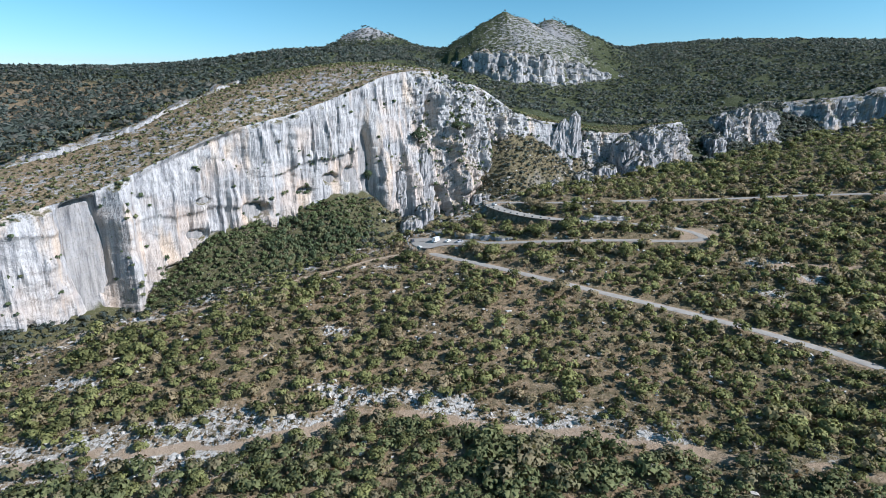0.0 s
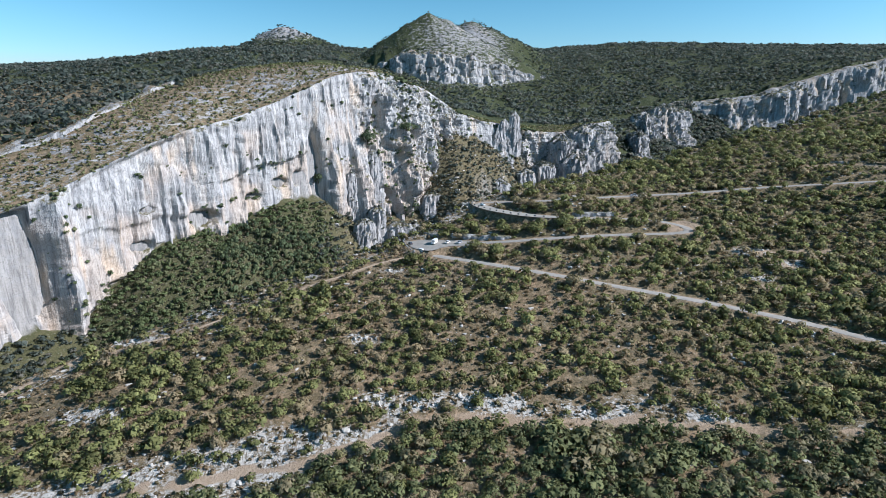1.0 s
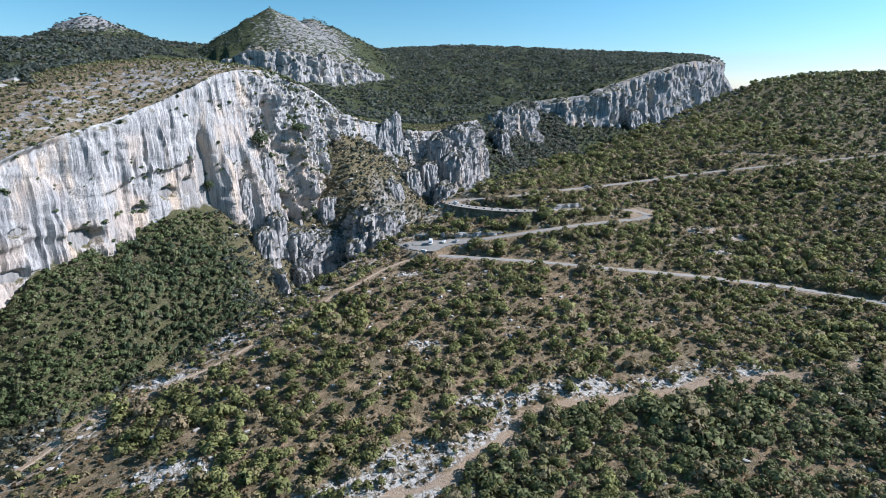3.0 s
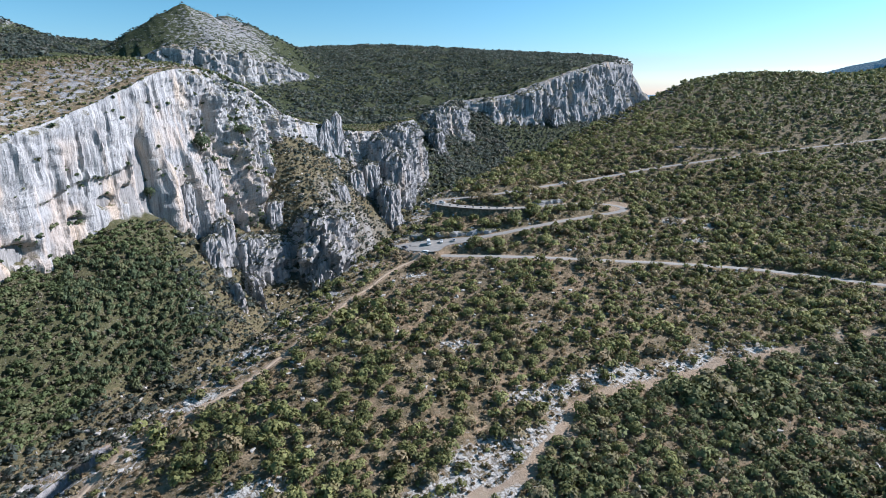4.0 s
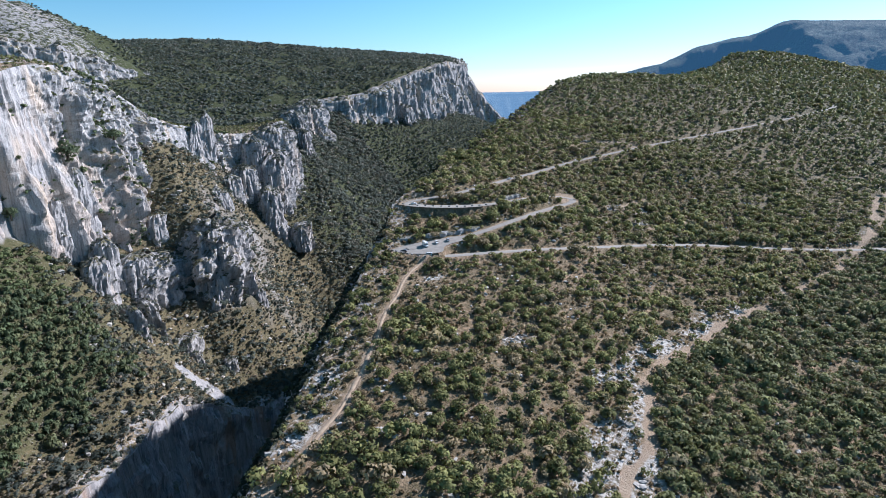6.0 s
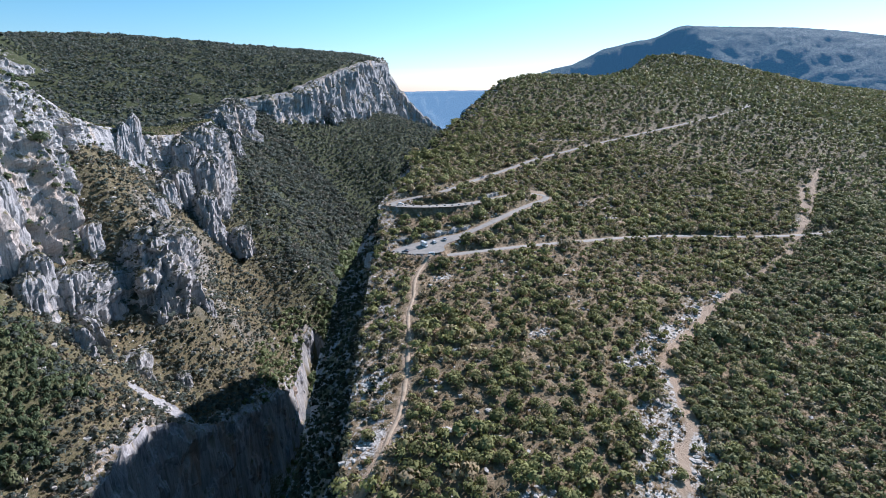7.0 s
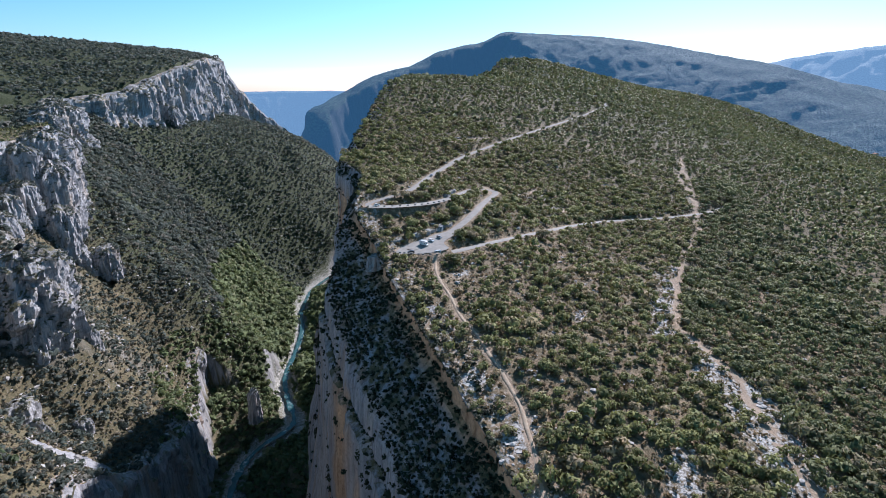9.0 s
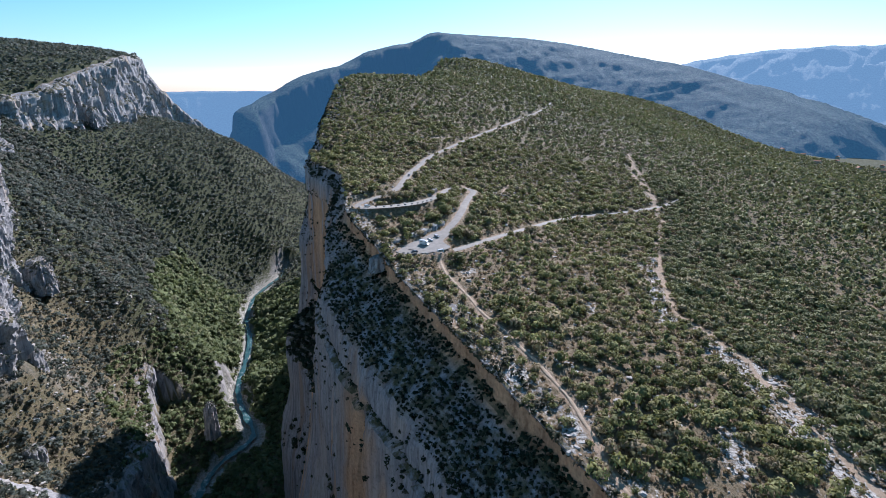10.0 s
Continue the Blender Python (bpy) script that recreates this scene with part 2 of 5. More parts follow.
def height(x, y):
    x, y = np.asarray(x, float), np.asarray(y, float)
    south, gorge, north = south_height(x, y), gorge_height(x, y), north_height(x, y)
    ds = rim_y(SOUTH_RIM, x) - y + 3 * perlin(x / 30, y / 30, 9)
    dn = y - rim_y(NORTH_RIM, x) + 4 * perlin(x / 40, y / 40, 4)
    dl = slot_y(x) - y + 8 * perlin(x / 30, y / 30, 6)
    cut = smooth(0, 12, dl) * smooth(400, 350, x)
    bank = 46 * smooth(14, 95, near_line(x, y, RIVER)[0]) * smooth(120, 200, x)
    gorge = gorge * (1 - cut) + np.minimum(gorge, -388 + bank + 6 * perlin(x / 20, y / 20, 3)) * cut
    wn = np.interp(x, [440, 520, 700, 800, 900], [14, 160, 160, 40, 25])
    gorge = np.where((x > 480) & (dn > -40), np.minimum(gorge, north - 6), gorge)
    z = gorge + (north - gorge) * smooth(4, 4 + wn, dn)
    return z + (south - z) * smooth(1, 9, ds)


def mesh_from(name, co, faces, smooth_shade=True):
    me = bpy.data.meshes.new(name)
    faces = np.asarray(faces, np.int32)
    me.vertices.add(len(co))
    me.vertices.foreach_set("co", np.ascontiguousarray(np.asarray(co) * K, np.float32).ravel())
    k = faces.shape[1]
    me.loops.add(faces.size)
    me.loops.foreach_set("vertex_index", faces.ravel())
    me.polygons.add(len(faces))
    me.polygons.foreach_set("loop_start", np.arange(0, faces.size, k, dtype=np.int32))
    me.polygons.foreach_set("use_smooth", np.full(len(faces), smooth_shade))
    me.update(calc_edges=True)
    return me


def grid_faces(nu, nv):
    i = (np.arange(nu - 1)[:, None] * nv + np.arange(nv - 1)[None]).ravel()
    return np.stack([i, i + nv, i + nv + 1, i + 1], 1)


def spaced(lo, hi, fine_lo, fine_hi, step, grow=1.035):
    mid = list(np.arange(fine_lo, fine_hi + 0.1, step))
    up, s = [mid[-1]], step
    while up[-1] < hi:
        s *= grow
        up.append(up[-1] + s)
    down, s = [mid[0]], step
    while down[-1] > lo:
        s *= grow
        down.append(down[-1] - s)
    return np.array(down[:0:-1] + mid + up[1:])


# ---- materials ----
def material(name):
    m = bpy.data.materials.new(name)
    m.use_nodes = True
    m.node_tree.nodes.clear()
    out = m.node_tree.nodes.new("ShaderNodeOutputMaterial")
    b = m.node_tree.nodes.new("ShaderNodeBsdfPrincipled")
    m.node_tree.links.new(b.outputs[0], out.inputs[0])
    b.inputs["Roughness"].default_value = 0.9
    b.inputs["Specular IOR Level"].default_value = 0.15
    return m, b


class Graph:
    """Short hand for node trees."""

    def __init__(self, m):
        self.t = m.node_tree

    def put(self, kind, **values):
        n = self.t.nodes.new(kind)
        for k, v in values.items():
            n.inputs[k].default_value = v
        return n

    def link(self, a, b):
        self.t.links.new(a, b)
        return a

    def coords(self, sx=1, sy=1, sz=1):
        g = self.t.nodes.new("ShaderNodeNewGeometry")
        mp = self.t.nodes.new("ShaderNodeMapping")
        mp.inputs["Scale"].default_value = (sx / K, sy / K, sz / K)
        self.link(g.outputs["Position"], mp.inputs["Vector"])
        return mp.outputs[0]

    def noise(self, vec, scale, detail=4, rough=0.55, distort=0.0):
        n = self.put("ShaderNodeTexNoise", Scale=scale, Detail=detail, Roughness=rough, Distortion=distort)
        self.link(vec, n.inputs["Vector"])
        return n.outputs["Fac"]

    def ramp(self, fac, *stops):
        n = self.t.nodes.new("ShaderNodeValToRGB")
        e = n.color_ramp.elements
        while len(e) < len(stops):
            e.new(0.5)
        for el, (p, c) in zip(e, stops):
            el.position = p
            el.color = (c, c, c, 1) if isinstance(c, (int, float)) else (*c, 1)
        self.link(fac, n.inputs[0])
        return n.outputs[0]

    def mix(self, fac, a, b, mode="MIX"):
        n = self.t.nodes.new("ShaderNodeMix")
        n.data_type, n.blend_type = "RGBA", mode
        for sock, v in ((n.inputs[0], fac), (n.inputs[6], a), (n.inputs[7], b)):
            if isinstance(v, (int, float)):
                sock.default_value = v
            elif isinstance(v, tuple):
                sock.default_value = (*v, 1)
            else:
                self.link(v, sock)
        return n.outputs[2]

    def math(self, op, a, b=0.0, c=0.0):
        n = self.t.nodes.new("ShaderNodeMath")
        n.operation = op
        for sock, v in zip(n.inputs, (a, b, c)):
            if isinstance(v, (int, float)):
                sock.default_value = v
            else:
                self.link(v, sock)
        return n.outputs[0]

    def attr(self, name):
        n = self.t.nodes.new("ShaderNodeAttribute")
        n.attribute_name = name
        return n.outputs["Fac"]

    def bump(self, bsdf, fac, strength, distance):
        n = self.put("ShaderNodeBump", Strength=strength, Distance=distance)
        self.link(fac, n.inputs["Height"])
        self.link(n.outputs[0], bsdf.inputs["Normal"])


def limestone_colour(g, warm=0.5):
    """Pale grey limestone with rain streaks, dark varnish and ochre scars."""
    p = g.coords()
    streak_p = g.coords(1, 1, 0.09)
    tone = g.noise(p, 0.022, 5, 0.6)
    streaks = g.noise(streak_p, 0.16, 6, 0.62)
    fine = g.noise(p, 0.55, 6, 0.65)
    base = g.ramp(streaks, (0.28, (0.17, 0.174, 0.184)), (0.42, (0.34, 0.339, 0.337)), (0.54, (0.455, 0.446, 0.432)), (0.75, (0.56, 0.545, 0.52)))
    thin = g.noise(g.coords(1, 1, 0.05), 0.55, 4, 0.6)
    base = g.mix(1.0, base, g.ramp(thin, (0.34, 0.66), (0.50, 1.0)), "MULTIPLY")
    base = g.mix(g.math("MULTIPLY", g.attr("scar"), 0.75), base, g.mix(tone, (0.38, 0.26, 0.17), (0.66, 0.55, 0.44)))
    ochre = g.ramp(g.noise(g.coords(1, 1, 0.35), 0.03, 4, 0.55), (0.57, 0.0), (0.68, warm))
    base = g.mix(ochre, base, (0.60, 0.46, 0.32))
    cell = g.put("ShaderNodeTexVoronoi", Scale=0.085)
    cell.feature = "DISTANCE_TO_EDGE"
    wild = g.put("ShaderNodeTexNoise", Scale=0.09, Detail=5.0)
    g.link(p, wild.inputs["Vector"])
    g.link(g.mix(0.93, g.mix(1.0, wild.outputs["Color"], (60.0, 60.0, 60.0), "MULTIPLY"), g.coords(1, 1, 0.45)), cell.inputs["Vector"])
    crack = g.ramp(cell.outputs["Distance"], (0.0, 0.66), (0.022, 1.0))
    crack = g.mix(g.ramp(tone, (0.42, 0.15), (0.60, 1.0)), (1.0, 1.0, 1.0), crack)
    base = g.mix(1.0, base, crack, "MULTIPLY")
    dark = g.ramp(fine, (0.30, 0.62), (0.46, 1.0))
    base = g.mix(1.0, base, dark, "MULTIPLY")
    return base, fine, streaks


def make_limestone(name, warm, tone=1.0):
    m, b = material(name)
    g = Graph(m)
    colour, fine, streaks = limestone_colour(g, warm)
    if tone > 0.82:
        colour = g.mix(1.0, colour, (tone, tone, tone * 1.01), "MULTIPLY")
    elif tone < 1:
        # darkened, bluer copy of the limestone: shade put into the colour
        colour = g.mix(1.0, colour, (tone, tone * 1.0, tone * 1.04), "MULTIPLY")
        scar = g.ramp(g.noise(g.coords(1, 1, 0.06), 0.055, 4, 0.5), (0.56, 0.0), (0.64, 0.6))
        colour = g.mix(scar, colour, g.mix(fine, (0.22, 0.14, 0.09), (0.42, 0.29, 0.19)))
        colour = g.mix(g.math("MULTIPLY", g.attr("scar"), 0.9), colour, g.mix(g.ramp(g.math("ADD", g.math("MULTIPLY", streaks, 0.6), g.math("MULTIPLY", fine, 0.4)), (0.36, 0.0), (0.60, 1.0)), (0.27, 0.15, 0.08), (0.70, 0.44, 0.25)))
    # plants and soil on the ledges
    geo = g.t.nodes.new("ShaderNodeNewGeometry")
    sep = g.t.nodes.new("ShaderNodeSeparateXYZ")
    g.link(geo.outputs["Normal"], sep.inputs[0])
    ledge = g.math("MULTIPLY", g.ramp(sep.outputs["Z"], (0.45, 0.0), (0.72, 1.0)), g.ramp(g.noise(g.coords(), 0.12, 5, 0.7), (0.42, 0.0), (0.56, 1.0)))
    colour = g.mix(ledge, colour, (0.115, 0.105, 0.055))
    g.link(colour, b.inputs["Base Color"])
    g.bump(b, g.math("ADD", g.math("MULTIPLY", fine, 0.45), g.math("MULTIPLY", streaks, 1.0)), 0.7, 1.8)
    return m


LIMESTONE = make_limestone("limestone", 0.6)
# ochre rock of the south and slot cliffs, its shade painted in by tone
LIMESTONE_OCHRE_SHADED = make_limestone("limestone_ochre_shaded", 0.25, 0.8)
LIMESTONE_FAR = make_limestone("distant_limestone", 0.7, 0.86)
LIMESTONE_GREY = make_limestone("weathered_limestone", 0.4, 0.9)


def make_ground():
    m, b = material("hillside")
    g = Graph(m)
    p = g.coords()
    big, mid, fine = g.noise(p, 0.018, 4), g.noise(p, 0.11, 5, 0.6), g.noise(p, 0.9, 6, 0.7)
    grass = g.mix(g.ramp(mid, (0.35, 0.0), (0.65, 1.0)), (0.34, 0.25, 0.158), (0.20, 0.157, 0.097))
    grass = g.mix(g.ramp(big, (0.45, 0.0), (0.62, 0.75)), grass, (0.35, 0.24, 0.148))
    stones = g.ramp(g.math("ADD", g.math("MULTIPLY", g.noise(g.coords(1, 1.6, 1), 0.42, 7, 0.75), 0.75), g.math("MULTIPLY", g.attr("rock"), 0.16)), (0.47, 0.0), (0.54, 1.0))
    rock_mask = g.math("MULTIPLY", stones, g.math("ADD", g.attr("rock"), g.ramp(mid, (0.45, 0.0), (0.6, 0.45))))
    groove = g.noise(g.coords(1.0, 0.28, 1), 0.75, 5, 0.7, 0.6)
    rock = g.mix(g.ramp(groove, (0.40, 0.0), (0.50, 1.0)), (0.17, 0.15, 0.12), g.mix(g.ramp(fine, (0.3, 0.0), (0.65, 1.0)), (0.38, 0.362, 0.325), (0.60, 0.575, 0.53)))
    low = g.mix(g.ramp(fine, (0.3, 0.0), (0.7, 1.0)), (0.025, 0.034, 0.014), (0.075, 0.085, 0.035))
    heath = g.mix(g.ramp(fine, (0.3, 0.0), (0.7, 1.0)), (0.07, 0.058, 0.03), (0.165, 0.132, 0.075))
    colour = g.mix(g.ramp(g.noise(p, 0.30, 7, 0.72), (0.40, 0.0), (0.54, 0.85)), grass, heath)
    colour = g.mix(g.attr("forest"), colour, low)
    colour = g.mix(rock_mask, colour, rock)
    crag = g.math("ADD", g.attr("crag"), g.math("MULTIPLY", g.math("SUBTRACT", g.noise(g.coords(1, 1, 2.2), 0.075, 8, 0.8), 0.5), 2.6))
    # steep ground is bare limestone
    geo = g.t.nodes.new("ShaderNodeNewGeometry")
    sep = g.t.nodes.new("ShaderNodeSeparateXYZ")
    g.link(geo.outputs["Normal"], sep.inputs[0])
    lime, lf, ls = limestone_colour(g, 0.3)
    colour = g.mix(g.ramp(sep.outputs["Z"], (0.42, 1.0), (0.58, 0.0)), colour, g.mix(1.0, lime, (0.7, 0.69, 0.68), "MULTIPLY"))
    colour = g.mix(g.ramp(crag, (0.5, 0.0), (0.62, 1.0)), colour, g.mix(1.0, lime, (0.74, 0.74, 0.75), "MULTIPLY"))
    path = g.math("MULTIPLY", g.ramp(g.math("ADD", g.attr("path"), g.math("MULTIPLY", g.math("SUBTRACT", mid, 0.5), 0.8)), (0.4, 0.0), (0.6, 1.0)), 0.9)
    colour = g.mix(path, colour, g.mix(fine, (0.27, 0.195, 0.125), (0.43, 0.335, 0.24)))
    g.link(colour, b.inputs["Base Color"])
    g.bump(b, g.math("ADD", fine, mid), 0.8, 0.6)
    return m


HILLSIDE = make_ground()


def make_leaves(name, dark, light, dry, thinness=0.38):
    m, b = material(name)
    g = Graph(m)
    geo = g.t.nodes.new("ShaderNodeNewGeometry")
    info = g.t.nodes.new("ShaderNodeObjectInfo")
    tint = g.math("FRACT", g.math("ADD", g.attr("tint"), info.outputs["Random"]))
    c = g.mix(g.math("ADD", g.math("ADD", g.math("MULTIPLY", tint, 0.45), g.math("MULTIPLY", geo.outputs["Random Per Island"], 0.3)), g.ramp(g.noise(g.coords(), 0.022, 4, 0.6), (0.38, 0.0), (0.64, 0.3))), dark, light)
    c = g.mix(g.ramp(g.math("FRACT", g.math("MULTIPLY", tint, 7.31)), (0.68, 0.0), (0.86, 0.9)), c, dry)
    g.link(c, b.inputs["Base Color"])
    b.inputs["Roughness"].default_value = 0.75
    # thin leaves let part of the sun through
    thin = g.t.nodes.new("ShaderNodeBsdfTranslucent")
    g.link(g.mix(0.5, c, (light[0] * 1.2, light[1] * 1.2, light[2])), thin.inputs["Color"])
    both = g.t.nodes.new("ShaderNodeMixShader")
    both.inputs[0].default_value = thinness
    g.link(b.outputs[0], both.inputs[1])
    g.link(thin.outputs[0], both.inputs[2])
    out = [n for n in g.t.nodes if n.bl_idname == "ShaderNodeOutputMaterial"][0]
    g.link(both.outputs[0], out.inputs[0])
    return m


LEAVES = make_leaves("scrub_leaves", (0.055, 0.062, 0.024), (0.305, 0.31, 0.118), (0.30, 0.235, 0.145), 0.25)
# blue of the distant air is mixed into these hill leaf colours
HAZED_HILL_LEAVES = make_leaves("hazed_hill_wood_leaves", (0.046, 0.062, 0.055), (0.155, 0.18, 0.15), (0.165, 0.162, 0.138), 0.42)
THICKET_LEAVES = make_leaves("oak_thicket_leaves", (0.05, 0.06, 0.027), (0.25, 0.268, 0.118), (0.235, 0.20, 0.12), 0.25)
# forest colours blued for air haze; high thinness softens contrast likewise
HAZED_FOREST_LEAVES = make_leaves("hazed_forest_leaves", (0.04, 0.053, 0.048), (0.152, 0.178, 0.148), (0.175, 0.165, 0.132), 0.42)
RIVER_LEAVES = make_leaves("riverside_leaves", (0.05, 0.072, 0.034), (0.20, 0.24, 0.105), (0.20, 0.21, 0.11), 0.3)
PINE_LEAVES = make_leaves("pine_needles", (0.036, 0.055, 0.034), (0.155, 0.195, 0.095), (0.17, 0.18, 0.09), 0.25)
# darkest of the leaf colours, for the south cliff and the rim
DARK_LEAVES = make_leaves("dark_leaves", (0.014, 0.019, 0.011), (0.055, 0.066, 0.036), (0.07, 0.066, 0.044), 0.1)
SCRUB_DRY = make_leaves("dry_slope_scrub", (0.075, 0.07, 0.045), (0.20, 0.175, 0.118), (0.23, 0.19, 0.14), 0.2)


def make_plain(name, a, b2, scale, rough=0.9, bump=0.3, dist=0.05):
    m, b = material(name)
    g = Graph(m)
    n = g.noise(g.coords(), scale, 6, 0.65)
    g.link(g.mix(g.ramp(n, (0.3, 0.0), (0.7, 1.0)), a, b2), b.inputs["Base Color"])
    b.inputs["Roughness"].default_value = rough
    g.bump(b, n, bump, dist)
    return m


ASPHALT = make_plain("worn_asphalt", (0.25, 0.235, 0.21), (0.36, 0.335, 0.295), 0.25)


def make_water():
    m, b = material("river_water")
    g = Graph(m)
    n = g.noise(g.coords(), 0.16, 7, 0.72, 0.4)
    calm = g.mix(g.noise(g.coords(), 0.03, 3), (0.02, 0.06, 0.06), (0.06, 0.15, 0.155))
    g.link(g.mix(g.ramp(n, (0.55, 0.0), (0.66, 0.9)), calm, (0.50, 0.55, 0.55)), b.inputs["Base Color"])
    b.inputs["Roughness"].default_value = 0.25
    g.bump(b, n, 0.6, 0.5)
    return m


WATER = make_water()
TRAIL_DIRT = make_plain("trodden_dirt", (0.33, 0.245, 0.165), (0.50, 0.40, 0.29), 0.6)
BARK = make_plain("bark", (0.06, 0.045, 0.03), (0.12, 0.10, 0.08), 3.0)
STONE = make_plain("wall_stone", (0.20, 0.195, 0.185), (0.34, 0.33, 0.31), 1.2)


# ---- the ground ----
def set_attr(me, name, values):
    a = me.attributes.new(name, "FLOAT", "POINT")
    a.data.foreach_set("value", np.ascontiguousarray(values, np.float32).ravel())


def crags(x, y):
    """Bare rock on the mountains and in the gorge."""
    r = np.hypot(x - 205, y - 1945)
    a = 0.6 * np.exp(-(r / 320) ** 6) * (0.25 + 0.75 * smooth(-160, 120, x - 190 + 0.4 * (1945 - y))) + 0.82 * np.exp(-(np.hypot(x + 335, y - 2620) / 150) ** 4) + 0.32 * np.exp(-((x - 420) / 150) ** 4 - ((y - 2200) / 150) ** 4)
    b = 0.30 * np.exp(-((x - 40) / 150) ** 2 - ((y - 815) / 90) ** 2) + 0.25 * np.exp(-((x - 300) / 170) ** 2 - ((y - 900) / 110) ** 2) + 0.35 * np.exp(-((x - 640) / 200) ** 2 - ((y - 1330) / 110) ** 2)
    c = 0.5 * smooth(-5, 10, y - rim_y(NORTH_RIM, x)) * smooth(260, 60, y - rim_y(NORTH_RIM, x)) * smooth(150, 60, x)
    scree = 1.6 * smooth(14, 8, near_line(x, y, SCREE)[0] + 5 * fbm(x / 12, y / 12, 72.0, 2))
    return np.clip(a + b + c + scree, 0, 2)


BARE_ROCK = [(-56, 274, 10), (-32, 343, 8), (-140, 321, 9), (-168, 297, 9), (-43, 226, 12), (8, 214, 11), (46, 206, 12), (-60, 207, 12), (204, 300, 9), (-172, 239, 13), (-80, 211, 14), (-103, 198, 15), (88, 195, 9), (190, 318, 10), (178, 290, 9), (5, 221, 9)]


def cover(x, y):
    """How stony the ground is, and where feet and wheels have bared it."""
    rock, path = np.full(np.shape(x), 0.28), np.zeros(np.shape(x))
    box = (x > -420) & (x < 700) & (y > 40) & (y < 480)
    bx, by = x[box], y[box]
    t, _ = near_line(bx, by, TRAIL)
    wander = 4 * fbm(bx / 25, by / 25, 3, 2)
    bd, _ = near_line(bx, by + wander, BAND_PATH)
    bo, _ = near_line(bx, by - 9 + wander, BAND_PATH)
    strip = 0.75 * smooth(10, 3, bo + 9 * fbm(bx / 12, by / 12, 6.5, 3)) * smooth(-0.12, 0.2, fbm(bx / 24, by / 24, 16.0, 3)) * (1 - 0.6 * smooth(70, 150, bx)) + 0.55 * smooth(260, 60, bx) * smooth(-60, -90, bx) * smooth(26, 10, bd)
    edge = smooth(30, 12, rim_y(SOUTH_RIM, bx) - by)
    d, _ = road_near(bx, by)
    spots = np.zeros(bx.shape)
    for sx, sy, sr in BARE_ROCK:
        spots = np.maximum(spots, smooth(1.0, 0.3, np.hypot((bx - sx) * 0.7 + (by - sy) * 0.7, (by - sy) * 1.2) / sr + 0.5 * fbm(bx / 8, by / 8, 4.4, 2)))
    gorge_stone = smooth(0, 10, y - rim_y(SOUTH_RIM, x)) * smooth(-80, 60, x) * smooth(560, 380, x) * smooth(0, 20, rim_y(NORTH_RIM, x) - y)
    river, _ = near_line(x, y, RIVER)
    rock = np.maximum(rock, np.maximum(0.30 * gorge_stone, 0.9 * smooth(30, 14, river)))
    rock[box] = np.clip(0.28 + 0.9 * strip + 0.34 * edge + 0.8 * spots, 0, 1)
    path[box] = np.clip(0.75 * smooth(4.2, 1.0, t) + 0.8 * smooth(4.6, 1.3, bd + 5 * fbm(bx / 14, by / 14, 7, 3)) * (1 - 0.25 * smooth(60, 120, bx)) + 0.55 * smooth(7.5, 4.5, d), 0, 1)
    side = np.minimum.reduce([near_line(bx, by + 0.5 * wander, q)[0] for q in SIDE_TRACKS])
    bend = smooth(12, 8, np.hypot((bx - 164) * 0.8, by - 353) + 4 * fbm(bx / 9, by / 9, 8.0, 2))
    path[box] = np.maximum(path[box], np.maximum(0.8 * smooth(4.2, 1.2, side + 3 * fbm(bx / 12, by / 12, 7.5, 2)), 0.75 * bend))
    return rock, path


def build_ground():
    xs = spaced(-3600, 4300, -240, 290, 3.0, 1.03)
    ys = spaced(-1700, 4400, 160, 445, 3.0, 1.021)
    x, y = np.meshgrid(xs, ys, indexing="ij")
    z = height(x, y)
    co = np.stack([x, y, z], -1).reshape(-1, 3)
    me = mesh_from("ground", co, grid_faces(len(xs), len(ys)))
    north = smooth(0, 60, y - rim_y(NORTH_RIM, x))
    gorge = smooth(-10, 10, y - rim_y(SOUTH_RIM, x))
    set_attr(me, "forest", np.clip(gorge * (0.5 + 0.3 * smooth(-20, -120, x) * smooth(40, 90, y - slot_y(x)) + 0.6 * smooth(300, 480, x)) * (1 - north) + north * smooth(1050, 1250, y + 0.2 * x) + smooth(450, 1000, np.hypot(x - 0, y - 250)) * (1 - gorge) * .75 + 0.3 * smooth(30, 150, x) * (1 - gorge) * (1 - north), 0, 1))
    rock, path = cover(x, y)
    set_attr(me, "rock", rock)
    set_attr(me, "path", path)
    set_attr(me, "crag", crags(x, y))
    me.materials.append(HILLSIDE)
    return tagged(new("ground", me), "scrub covered limestone hillside and wooded gorge slopes", "ground", kind="structure")


ground = build_ground()


def along(rim, x0, x1, step):
    """Evenly spaced points along a rim between two eastings, and their outward directions."""
    seg = np.hypot(*np.diff(rim, axis=0).T)
    s = np.concatenate([[0], np.cumsum(seg)])
    s0, s1 = np.interp([x0, x1], rim[:, 0], s)
    t = np.arange(s0, s1, step)
    px, py = np.interp(t, s, rim[:, 0]), np.interp(t, s, rim[:, 1])
    k = max(3, int(24 / step)) | 1
    ker = np.ones(k) / k
    pad = lambda a: np.concatenate([a[0] + (np.arange(-k, 0)) * (a[1] - a[0]), a, a[-1] + np.arange(1, k + 1) * (a[-1] - a[-2])])
    px, py = np.convolve(pad(px), ker, "same")[k:-k], np.convolve(pad(py), ker, "same")[k:-k]
    dx, dy = np.gradient(px), np.gradient(py)
    n = np.hypot(dx, dy)
    return t, px, py, dx / n, dy / n


